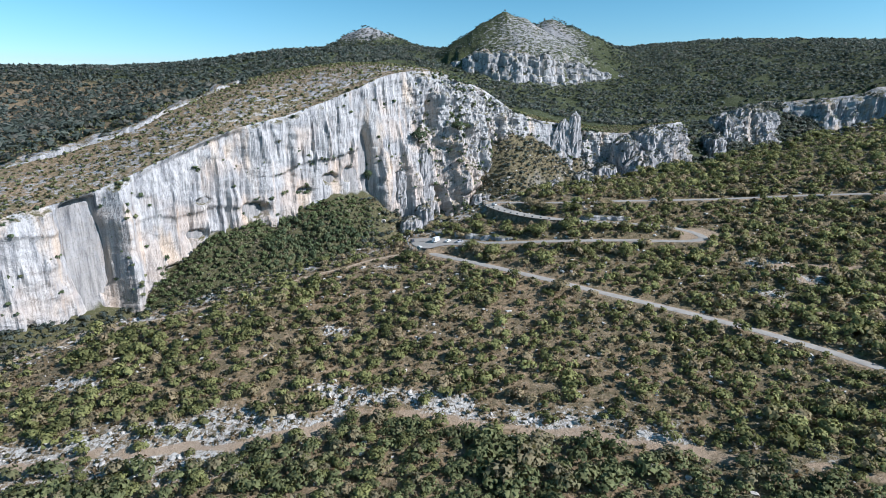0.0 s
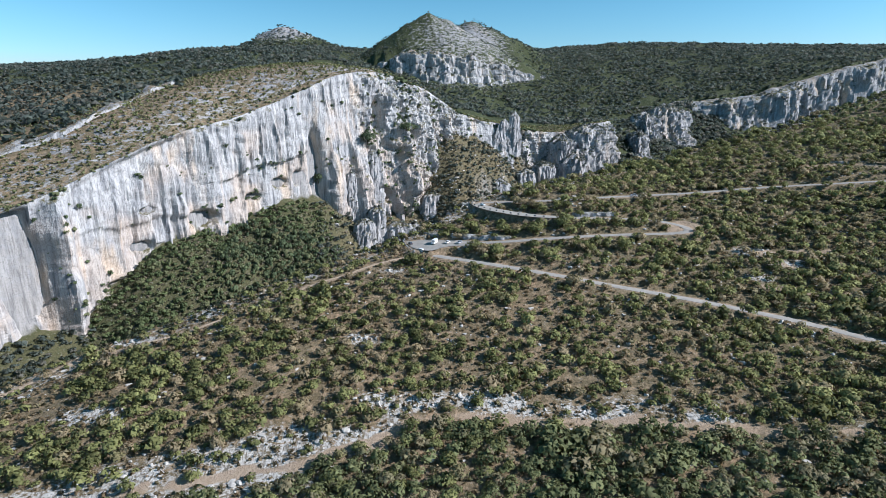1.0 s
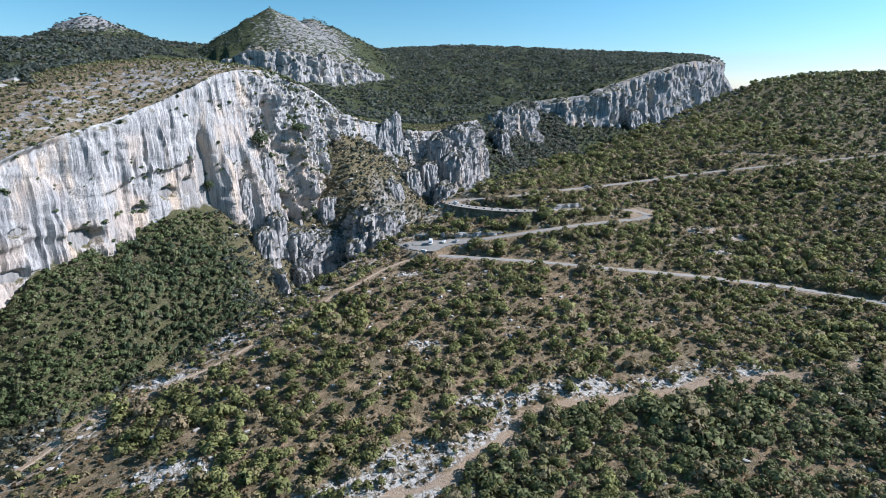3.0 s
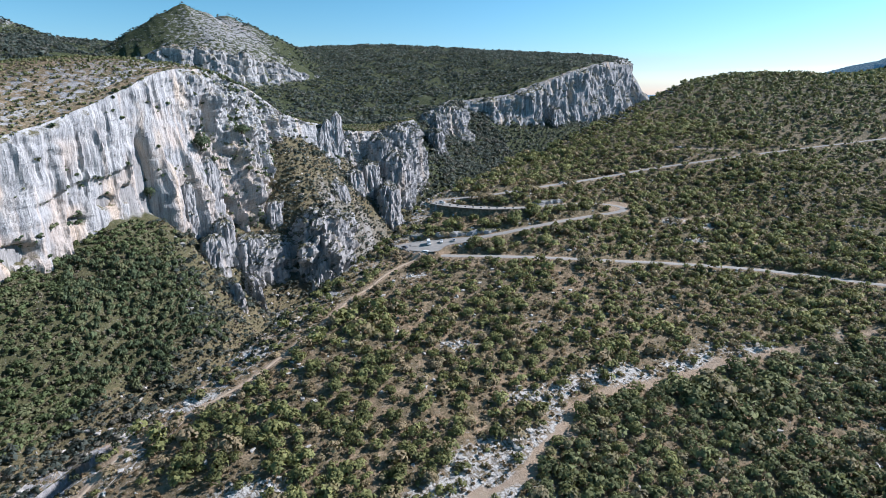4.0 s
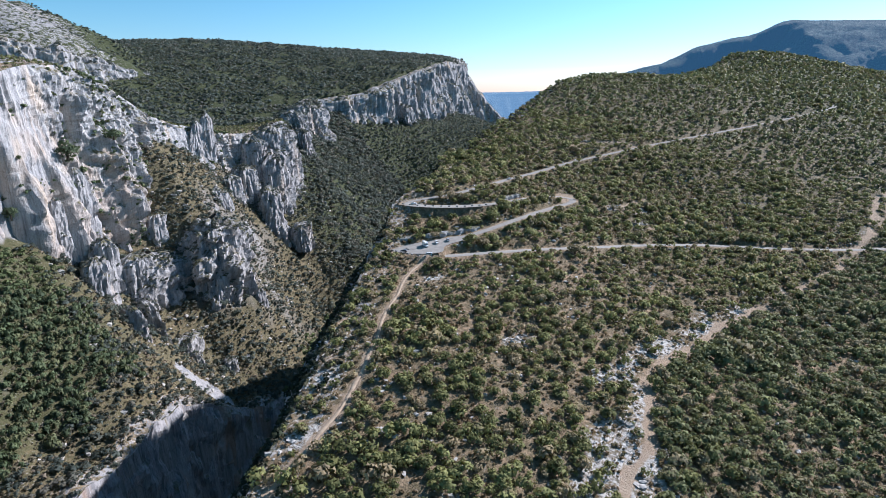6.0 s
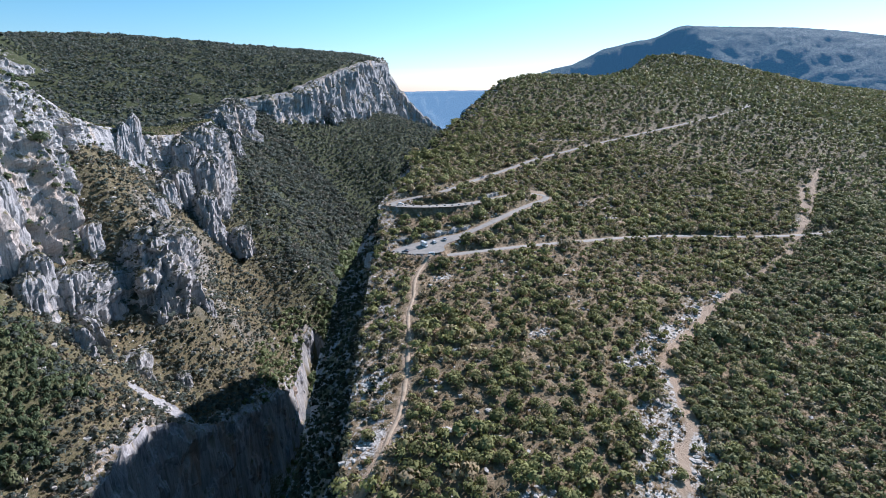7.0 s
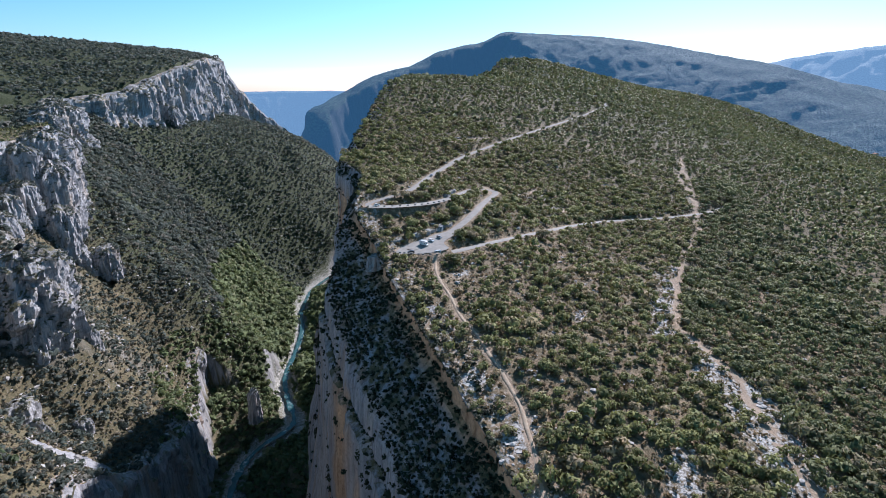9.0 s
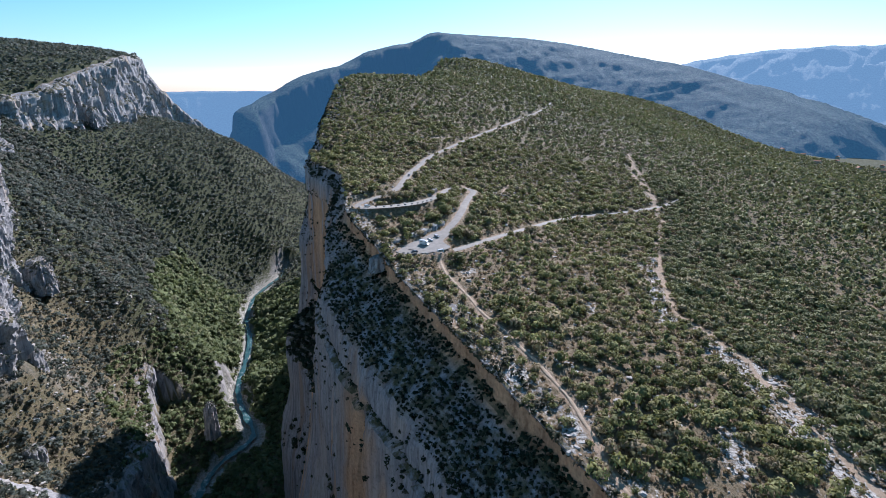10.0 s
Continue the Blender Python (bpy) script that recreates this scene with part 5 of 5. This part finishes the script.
plant_face("far_cliff_shrubs", FAR_FACE, 0.010, (3.0, 7.0), 10, HAZED_FOREST_LEAVES, "dark trees on the ledges of the far cliff", 23, 0.05, 0.5)
plant_face("peak_shrubs", PEAK_FACE, 0.02, (2.0, 5.0), 10, HAZED_HILL_LEAVES, "dark trees on the ledges below the peak", 26, 0.05, 0.5)


# ---- helpers for things ----
def part(name, bm, mat, parent, label=""):
    me = bpy.data.meshes.new(name)
    bm.to_mesh(me)
    bm.free()
    me.materials.append(mat)
    ob = new(name, me)
    ob.parent = parent
    return tagged(ob, label)


def box(bm, x0, x1, y0, y1, z0, z1, bevel=0.0, taper=0.0):
    m = Matrix.Translation(((x0 + x1) / 2, (y0 + y1) / 2, (z0 + z1) / 2)) @ Matrix.Diagonal((x1 - x0, y1 - y0, z1 - z0, 1))
    made = bmesh.ops.create_cube(bm, size=1.0, matrix=m)["verts"]
    if taper:
        for vert in made:
            if vert.co.z > (z0 + z1) / 2:
                vert.co.x = (x0 + x1) / 2 + (vert.co.x - (x0 + x1) / 2) * (1 - taper)
                vert.co.y = (y0 + y1) / 2 + (vert.co.y - (y0 + y1) / 2) * (1 - taper)
    if bevel:
        edges = list({e for vert in made for e in vert.link_edges})
        bmesh.ops.bevel(bm, geom=edges, offset=bevel, segments=2, affect="EDGES", profile=0.6)
    return bm


def profile_body(points, half, inset=0.0):
    """A body from a side outline (x, z), extruded across and bevelled."""
    bm = bmesh.new()
    a = [bm.verts.new((x, -half + inset * (z > 0.75), z)) for x, z in points]
    b = [bm.verts.new((x, half - inset * (z > 0.75), z)) for x, z in points]
    bm.faces.new(a)
    bm.faces.new(b[::-1])
    n = len(points)
    for i in range(n):
        bm.faces.new((a[i], b[i], b[(i + 1) % n], a[(i + 1) % n]))
    bmesh.ops.recalc_face_normals(bm, faces=bm.faces)
    bmesh.ops.bevel(bm, geom=list(bm.edges), offset=0.045, segments=2, affect="EDGES")
    return bm


def plain(name, colour, rough=0.4, metal=0.0):
    m, b = material(name)
    g = Graph(m)
    n = g.noise(g.coords(), 2.0, 4)
    g.link(g.mix(n, colour, tuple(c * 0.85 for c in colour)), b.inputs["Base Color"])
    b.inputs["Roughness"].default_value, b.inputs["Metallic"].default_value = rough, metal
    b.inputs["Specular IOR Level"].default_value = 0.5
    return m


WHITE_PAINT, SILVER_PAINT, DARK_PAINT = plain("white_car_paint", (0.78, 0.78, 0.77), 0.3), plain("silver_car_paint", (0.45, 0.47, 0.50), 0.35, 0.4), plain("dark_car_paint", (0.05, 0.06, 0.08), 0.3)
CAR_GLASS, RUBBER, RIM = plain("tinted_car_glass", (0.02, 0.025, 0.03), 0.08), plain("rubber", (0.025, 0.025, 0.025), 0.8), plain("wheel_rim", (0.4, 0.4, 0.42), 0.35, 0.8)
LAMP, TAIL = plain("headlight_glass", (0.7, 0.72, 0.75), 0.1), plain("tail_light_plastic", (0.35, 0.02, 0.02), 0.2)


def wheel(parent, x, y, r, width=0.2):
    bm = bmesh.new()
    bmesh.ops.create_cone(bm, cap_ends=True, segments=20, radius1=r, radius2=r, depth=width, matrix=Matrix.Rotation(math.pi / 2, 4, "X"))
    bmesh.ops.bevel(bm, geom=list(bm.edges), offset=0.03, segments=1, affect="EDGES")
    w = part("wheel", bm, RUBBER, parent)
    w.location = (x, y, r)
    bm = bmesh.new()
    bmesh.ops.create_cone(bm, cap_ends=True, segments=14, radius1=r * 0.6, radius2=r * 0.55, depth=width + 0.03, matrix=Matrix.Rotation(math.pi / 2, 4, "X"))
    part("rim", bm, RIM, w)


def vehicle(name, at, heading, paint, outline, glass, half, axles, r, label, category="car", nose=2.1, tail=-2.1, lamp_z=0.65):
    root = new(name)
    part("body", profile_body(outline, half, 0.1), paint, root)
    for x0, x1, z0, z1 in glass:
        for s in (-1, 1):
            bm = bmesh.new()
            box(bm, x0, x1, s * (half - 0.075) - 0.015, s * (half - 0.075) + 0.015, z0, z1, 0.02)
            part("side_window", bm, CAR_GLASS, root)
    gx, gz, rx, rz, top = (glass[0][1], glass[0][2], glass[-1][0], glass[-1][2], glass[0][3])
    for label2, xa, xb in (("windscreen", gx + 0.55, gx + 0.1), ("rear_window", rx - 0.25, rx - 0.05)):
        bm = bmesh.new()
        q = [bm.verts.new(c) for c in ((xa, -half + 0.2, gz), (xa, half - 0.2, gz), (xb, half - 0.25, top), (xb, -half + 0.25, top))]
        f = bm.faces.new(q)
        bmesh.ops.solidify(bm, geom=[f], thickness=0.03)
        part(label2, bm, CAR_GLASS, root)
    for s in (-1, 1):
        bm = bmesh.new()
        part("headlight", box(bm, nose - 0.1, nose + 0.012, s * (half - 0.28) - 0.16, s * (half - 0.28) + 0.16, lamp_z, lamp_z + 0.15, 0.03), LAMP, root)
        bm = bmesh.new()
        part("tail_light", box(bm, tail - 0.012, tail + 0.1, s * (half - 0.2) - 0.1, s * (half - 0.2) + 0.1, lamp_z + 0.05, lamp_z + 0.28, 0.03), TAIL, root)
    for x in axles:
        for s in (-1, 1):
            wheel(root, x, s * (half - 0.1), r)
    size = 1.08 * K
    root.matrix_world = Matrix.Translation(Vector(at) * K) @ Matrix.Rotation(math.atan2(heading[1], heading[0]), 4, "Z") @ Matrix.Diagonal((size, size, size, 1))
    return tagged(root, label, category)


HATCH = [(-2.1, 0.3), (2.05, 0.3), (2.1, 0.75), (1.95, 0.9), (1.05, 1.0), (0.35, 1.48), (-1.3, 1.5), (-1.95, 1.05), (-2.1, 0.9)]
VAN = [(-2.3, 0.3), (2.3, 0.3), (2.35, 0.85), (1.6, 1.15), (1.0, 1.9), (-2.2, 1.95), (-2.3, 1.2)]
CAMPER = [(-3.1, 0.4), (2.9, 0.4), (2.95, 0.95), (2.3, 1.25), (1.9, 1.85), (2.3, 2.1), (2.2, 2.75), (1.8, 2.95), (-3.1, 2.95)]
HATCH_GLASS, VAN_GLASS, CAMPER_GLASS = [(-0.4, 0.5, 1.0, 1.38), (-1.45, -0.5, 1.02, 1.38)], [(0.1, 1.0, 1.2, 1.7), (-1.9, -0.1, 1.2, 1.7)], [(1.0, 1.75, 1.35, 1.85), (-2.4, -0.8, 1.7, 2.2)]
vehicle("camper_van", (-4, 373, 7.15), (-0.5, -0.86), WHITE_PAINT, CAMPER, CAMPER_GLASS, 1.1, (-1.9, 2.0), 0.36, "large white camper van parked in the lay-by", "camper", 2.95, -3.1, 0.8)
vehicle("car", (4.5, 370, 7.85), (-0.62, -0.78), WHITE_PAINT, HATCH, HATCH_GLASS, 0.88, (-1.3, 1.3), 0.31, "white hatchback parked beside a camper van")
vehicle("car", (12, 366, 8.5), (-0.7, -0.7), SILVER_PAINT, HATCH, HATCH_GLASS, 0.88, (-1.3, 1.3), 0.31, "silver hatchback parked in the lay-by")
vehicle("van", (-14.5, 362, 5.0), (-0.5, 0.86), WHITE_PAINT, VAN, VAN_GLASS, 0.95, (-1.45, 1.45), 0.33, "white van standing on the lower road", "van", 2.35, -2.3)
vehicle("car", (-20, 378, 6.1), (-0.3, 0.95), DARK_PAINT, HATCH, HATCH_GLASS, 0.88, (-1.3, 1.3), 0.31, "dark hatchback parked by the parapet")
vehicle("car", (39.5, 419, 23.9), (0.4, -0.9), WHITE_PAINT, HATCH, HATCH_GLASS, 0.88, (-1.3, 1.3), 0.31, "white hatchback on the walled bend")
vehicle("car", (152, 402, 30.7), (-1.0, 0.03), SILVER_PAINT, HATCH, HATCH_GLASS, 0.88, (-1.3, 1.3), 0.31, "silver hatchback on the upper road")


# ---- walls along the road ----
def stone_wall(name, line, tops, feet, thick, label, gap=6.0):
    """A battered masonry wall with separate parapet stones on top."""
    p = rounded([(x, y, 0) for x, y in line], 2)
    seg = np.concatenate([[0], np.cumsum(np.hypot(*np.diff(p[:, :2], axis=0).T))])
    t = np.arange(0, seg[-1], 1.5)
    x, y = np.interp(t, seg, p[:, 0]), np.interp(t, seg, p[:, 1])
    d = np.stack([np.gradient(x), np.gradient(y)], 1)
    d /= np.linalg.norm(d, axis=1)[:, None]
    top, foot = np.interp(t / t[-1], np.linspace(0, 1, len(tops)), tops), np.interp(t / t[-1], np.linspace(0, 1, len(feet)), feet)
    offs, hs = np.array([-0.9, -0.5, 0.5, 0.5]) * thick, np.array([0, 1, 1, 0])
    X = x[:, None] - d[:, 1:] * offs[None]
    Y = y[:, None] + d[:, :1] * offs[None]
    Z = foot[:, None] + (top - foot)[:, None] * hs[None] + 0.06 * perlin(t / 2, 0.4)[:, None]
    f = grid_faces(len(t), 4)
    me = mesh_from("wall", np.stack([X, Y, Z], -1).reshape(-1, 3), f, False)
    me.materials.append(STONE)
    root = new(name)
    body = new("wall", me)
    body.parent = root
    shared = None
    for s in np.arange(1.5, t[-1] - 1, gap):
        i = int(s / 1.5)
        if shared is None:
            bm = box(bmesh.new(), -0.7 * K, 0.7 * K, -0.42 * K, 0.42 * K, -0.1 * K, 0.75 * K, 0.06)
            shared = part("parapet_stone", bm, STONE, root).data
            ob = root.children[-1]
        else:
            ob = new("parapet_stone", shared)
            ob.parent = root
        ob.matrix_world = Matrix.Translation((x[i] * K, y[i] * K, top[i] * K)) @ Matrix.Rotation(math.atan2(d[i, 1], d[i, 0]), 4, "Z")
    return tagged(root, label, "wall")


stone_wall("retaining_wall", [(46, 432.5), (36, 432), (31, 426), (34, 413), (43.2, 398.5), (58, 382.3), (76, 373.4)], (25.1, 24.7, 24.3, 23.6, 23.1, 22.8), (19.0, 17.0, 14.0, 13.5, 14.0, 17.0), 0.9,
           "grey stone retaining wall with spaced parapet blocks", 6.0)
stone_wall("parapet_wall", [(-17, 357), (-21.5, 366), (-24, 378), (-24, 391), (-12, 391)], (5.2, 5.6, 6.6, 6.9, 7.6), (2.0, 2.5, 3.0, 3.5, 5.0), 0.8, "low grey stone parapet round the lay-by", 4.0)

# rock cut above the lay-by
rock_mass("rock_cutting", (2, 392), (13, 3.5), 3, 10.5, "grey rock cutting behind the lay-by", -0.55, 13.0, 0.6, (0, 0), 0.3)
rock_mass("rock_cutting", (20, 378), (12, 3.2), 5, 12, "grey rock cutting above the road", -0.6, 13.7, 0.6, (0, 0), 0.3)
rock_mass("rock_cutting", (38, 367), (11, 2.8), 8, 13, "low grey rock cutting above the road", -0.3, 14.2, 0.25, (0, 0), 0.2)
rock_mass("rock_cutting", (-18, 400), (9, 4), -6, 4.5, "broken rock shelf at the rim", -0.6, 14.9, 0.3, (0, 0), 0.2)
rock_mass("rock_cutting", (345, 402), (26, 3.0), 46, 53, "dark rock cutting beside a side track", -0.5, 15.9, 0.25, (0, 0), 0.2)
rock_mass("rock_cutting", (110, 378), (16, 2.4), 20, 24.6, "dark rock cutting inside the hairpin", -0.15, 15.3, 0.25, (0, 0), 0.2)


# ---- loose limestone on the plateau ----
def scatter_blocks(name, x, y, z, size, label, rng):
    """Angular limestone blocks, joined into one mesh."""
    bm = bmesh.new()
    bmesh.ops.create_icosphere(bm, subdivisions=1, radius=1.0)
    base = np.array([v.co[:] for v in bm.verts])
    tri = np.array([[v.index for v in f.verts] for f in bm.faces])
    bm.free()
    n = len(x)
    jit = np.sign(base[None]) * np.abs(base[None]) ** 0.6 * (1 + rng.uniform(-0.4, 0.4, (n, len(base), 1)))
    jit = jit * np.stack([rng.uniform(0.8, 1.7, n), rng.uniform(0.6, 1.2, n), rng.uniform(0.35, 0.95, n)], 1)[:, None]
    a = rng.uniform(0, 6.28, n)[:, None]
    px = (jit[..., 0] * np.cos(a) - jit[..., 1] * np.sin(a)) * size[:, None] + x[:, None]
    py = (jit[..., 0] * np.sin(a) + jit[..., 1] * np.cos(a)) * size[:, None] + y[:, None]
    pz = jit[..., 2] * size[:, None] + z[:, None] + 0.1
    f = (tri[None] + np.arange(n)[:, None, None] * len(base)).reshape(-1, 3)
    me = mesh_from(name, np.stack([px, py, pz], -1).reshape(-1, 3), f, False)
    me.materials.append(PALE_ROCK)
    tagged(new(name, me), label, "rocks", kind="stuff")


def build_outcrops():
    rng = np.random.RandomState(41)
    x, y, r2 = field(-300, 330, 100, 440, 1.9, 43)
    rock, path = cover(x, y)
    inland = rim_y(SOUTH_RIM, x) - y
    clump = smooth(0.05, 0.35, fbm(x / 22, y / 22, 71, 3))
    chance = 0.02 + 0.06 * clump + 0.42 * smooth(0.45, 0.95, rock) * (0.15 + clump) + 0.30 * smooth(16, 3, inland) * (0.3 + clump)
    k = (inland > 0) & (road_near(x, y)[0] > 4.6) & (r2.uniform(0, 1, len(x)) < chance) & (path < 0.6)
    x, y = x[k], y[k]
    scatter_blocks("outcrops", x, y, south_height(x, y), rng.uniform(0.3, 1.15, len(x)) ** 1.5, "pale weathered limestone blocks between the shrubs", rng)
    x, y, r2 = field(320, 640, 440, 580, 2.4, 45)
    inland = rim_y(SOUTH_RIM, x) - y
    k = (inland > 0) & (inland < 22) & (r2.uniform(0, 1, len(x)) < 0.34 * smooth(22, 4, inland))
    x, y = x[k], y[k]
    scatter_blocks("rim_rocks", x, y, south_height(x, y), rng.uniform(0.5, 1.6, len(x)) ** 1.5, "pale limestone blocks along the gorge rim", rng)
    # broken rock on the gorge slopes
    x, y, r2 = field(-330, 480, 480, 1050, 4.2, 44)
    k = (y > slot_y(x) + 6) & (y < rim_y(NORTH_RIM, x) - 10) & (y > rim_y(SOUTH_RIM, x) + 30)
    k &= r2.uniform(0, 1, len(x)) < (0.22 * smooth(-0.1, 0.3, fbm(x / 30, y / 30, 73.0, 3)) + 0.02) * np.where((x < -110) & (y > slot_y(x) + 60), 0, 1)
    x, y = x[k], y[k]
    z = height(x, y)
    k = z > -340
    x, y, z = x[k], y[k], z[k]
    scatter_blocks("slope_rocks", x, y, z - 0.3, rng.uniform(0.6, 1.9, len(x)) ** 1.6, "broken pale limestone blocks on the gorge slope", rng)


PALE_ROCK = make_plain("pale_rock", (0.30, 0.285, 0.255), (0.58, 0.55, 0.505), 0.8, 0.95, 0.6, 0.2)
build_outcrops()


# ---- single shrubs nearest to the flight ----
def shrub_kind(seed):
    rng = np.random.RandomState(seed)
    root = new("shrub")
    bm = bmesh.new()
    for i in range(4):
        lean = Matrix.Rotation(rng.uniform(0, 6.28), 4, "Z") @ Matrix.Rotation(rng.uniform(0.15, 0.6), 4, "X")
        bmesh.ops.create_cone(bm, cap_ends=True, segments=6, radius1=0.06, radius2=0.02, depth=0.9, matrix=lean @ Matrix.Translation((0, 0, 0.4)))
    part("stem", bm, BARK, root)
    tri, nrm = spray(260, rng, 0.75, 0.115, 0.25, 10)
    tri = tri.reshape(-1, 3) / K
    me = mesh_from("crown", tri, np.arange(len(tri)).reshape(-1, 3))
    rounded_shading(me, nrm)
    set_attr(me, "tint", np.full(len(tri), rng.uniform(0, 1)))
    me.materials.append(LEAVES)
    crown = new("crown", me)
    crown.parent = root
    return tagged(root, "rounded green scrub oak on stony ground", "shrub", "shrubs of the near plateau")


def build_shrubs():
    kinds = [shrub_kind(100 + i) for i in range(6)]
    x, y, rng = field(-175, 0, 165, 300, 8.2, 77)
    k = plateau_keep(x, y, rng, 0.9)
    x, y = x[k][:300], y[k][:300]
    z = south_height(x, y)
    for i in range(len(x)):
        r = rng.uniform(2.0, 4.6) * K
        m = Matrix.Translation((x[i] * K, y[i] * K, (z[i] - 0.3) * K)) @ Matrix.Rotation(rng.uniform(0, 6.28), 4, "Z") @ Matrix.Diagonal((r, r, r * rng.uniform(0.85, 1.2), 1))
        if i < len(kinds):
            kinds[i].matrix_world = m
        else:
            ob = copy_thing(kinds[i % len(kinds)], Matrix.Identity(4))
            ob.matrix_basis = m


build_shrubs()


# ---- bushes and small trees by the road ----
def tree(at, r, tall, seed, label, name="bush", mat=None, foot=None):
    rng = np.random.RandomState(seed)
    root = new(name)
    bm = bmesh.new()
    bmesh.ops.create_cone(bm, cap_ends=True, segments=8, radius1=0.11, radius2=0.05, depth=0.8, matrix=Matrix.Translation((0, 0, 0.35)))
    part("trunk", bm, BARK, root)
    for i in range(4):
        bm = bmesh.new()
        lean = Matrix.Rotation(i * 1.57 + rng.uniform(-0.4, 0.4), 4, "Z") @ Matrix.Rotation(rng.uniform(0.4, 0.8), 4, "X")
        bmesh.ops.create_cone(bm, cap_ends=True, segments=6, radius1=0.05, radius2=0.015, depth=0.8, matrix=Matrix.Translation((0, 0, 0.45)) @ lean @ Matrix.Translation((0, 0, 0.35)))
        part("limb", bm, BARK, root)
    tri, nrm = spray(520, rng, 0.85, 0.09, 0.2, 14)
    tri = tri.reshape(-1, 3) / K
    me = mesh_from("crown", tri, np.arange(len(tri)).reshape(-1, 3))
    rounded_shading(me, nrm)
    set_attr(me, "tint", np.full(len(tri), rng.uniform(0, 0.3)))
    me.materials.append(mat or LEAVES)
    crown = new("crown", me)
    crown.parent = root
    z = foot if foot is not None else float(south_height(np.array([float(at[0])]), np.array([float(at[1])]))[0])
    root.matrix_world = Matrix.Translation((at[0] * K, at[1] * K, (z - 0.3) * K)) @ Matrix.Rotation(seed * 1.3, 4, "Z") @ Matrix.Diagonal((r * K, r * K, r * tall * K, 1))
    return tagged(root, label, "bush" if name == "bush" else "tree")


ROADSIDE = [(63, 412, 4), (67, 405, 4.5), (76, 395, 4), (93, 386, 4), (84, 364, 5), (106, 360, 4.5), (120, 360, 4), (131, 358, 4), (26, 407, 4), (24, 388, 5), (44, 373, 5), (64, 364, 5.5),
            (19, 352, 5), (24, 346, 5), (32, 344, 5.5), (56, 343, 4.5), (62, 330, 5), (88, 334, 4.5), (-22, 350, 5), (66, 297, 5), (112, 330, 5), (128, 312, 5), (10, 396, 3.5), (30, 382, 3.5), (14, 385, 3), (52, 371, 4), (72, 400, 4), (100, 378, 3.5), (-10, 399, 3.5)]
for i, (bx, by, br) in enumerate(ROADSIDE):
    tree((bx, by), br * 1.25, 0.9, 200 + i, "dense olive green bush beside the mountain road")
tree((147, 361), 3.5, 1.5, 230, "small yellow-green tree inside the hairpin", "tree")
def cliff_tree(x, z, r, tall, seed, label):
    """An evergreen rooted on the northern face at an easting and a height."""
    p = NORTH_FACE.reshape(-1, 3)
    q = p[np.argmin(np.abs(p[:, 0] - x) + np.abs(p[:, 2] - z))]
    tree((q[0] + 0.35 * r, q[1] - 0.45 * r), r, tall, seed, label, "tree", PINE_LEAVES, q[2] - 0.3 * r)


cliff_tree(-42, 44, 14, 1.1, 231, "large dark evergreen growing on the cliff face")
cliff_tree(18, 62, 13, 0.75, 232, "spreading dark evergreen on a cliff ledge")
cliff_tree(34, 58, 9, 0.8, 233, "dark evergreen bush on a cliff ledge")
cliff_tree(-112, -10, 9, 1.2, 234, "dark evergreen in a cleft of the cliff")
cliff_tree(-35, 8, 6, 1.0, 235, "dark evergreen bush on the cliff")
cliff_tree(22, 8, 6, 1.0, 236, "dark evergreen bush on the broken cliff")
cliff_tree(70, 66, 6, 0.9, 237, "dark evergreen bush on the broken cliff")


# ---- village in the far valley ----
def house(at, turn, size, label):
    root = new("house")
    L, W, H = size
    part("wall", box(bmesh.new(), -L / 2, L / 2, -W / 2, W / 2, -3, H), HOUSE_WALL, root)
    bm = bmesh.new()
    q = [bm.verts.new(c) for c in ((-L / 2 - 0.4, -W / 2 - 0.4, H), (L / 2 + 0.4, -W / 2 - 0.4, H), (L / 2 + 0.4, W / 2 + 0.4, H), (-L / 2 - 0.4, W / 2 + 0.4, H), (-L / 2 - 0.4, 0, H + W * 0.3), (L / 2 + 0.4, 0, H + W * 0.3))]
    for f in ((0, 1, 5, 4), (2, 3, 4, 5), (0, 4, 3), (1, 2, 5), (3, 2, 1, 0)):
        bm.faces.new([q[i] for i in f])
    part("roof", bm, ROOF_TILE, root, "reddish tiled roof")
    for x in (-L / 4, L / 4):
        for s in (-1, 1):
            part("window", box(bmesh.new(), x - 0.6, x + 0.6, s * W / 2 - 0.06, s * W / 2 + 0.06, H * 0.45, H * 0.45 + 1.4), CAR_GLASS, root)
    part("door", box(bmesh.new(), -L / 2 - 0.06, -L / 2 + 0.06, -0.6, 0.6, 0, 2.1), DARK_PAINT, root)
    z = float(height(np.array([float(at[0])]), np.array([float(at[1])]))[0])
    root.matrix_world = Matrix.Translation((at[0] * K, at[1] * K, z * K)) @ Matrix.Rotation(turn, 4, "Z")
    return tagged(root, label, "house", "houses of the far village")


HOUSE_WALL, ROOF_TILE = make_plain("pale_render", (0.42, 0.37, 0.30), (0.55, 0.50, 0.42), 0.8), make_plain("roof_tiles", (0.26, 0.13, 0.08), (0.40, 0.22, 0.14), 1.5)
_r = random.Random(5)
for i in range(12):
    house((1380 + _r.uniform(0, 420), -640 - _r.uniform(0, 300)), _r.uniform(0, 3.1), (_r.uniform(8, 13), _r.uniform(6, 8), _r.uniform(4, 6)), "small pale rendered village house with tiled roof")
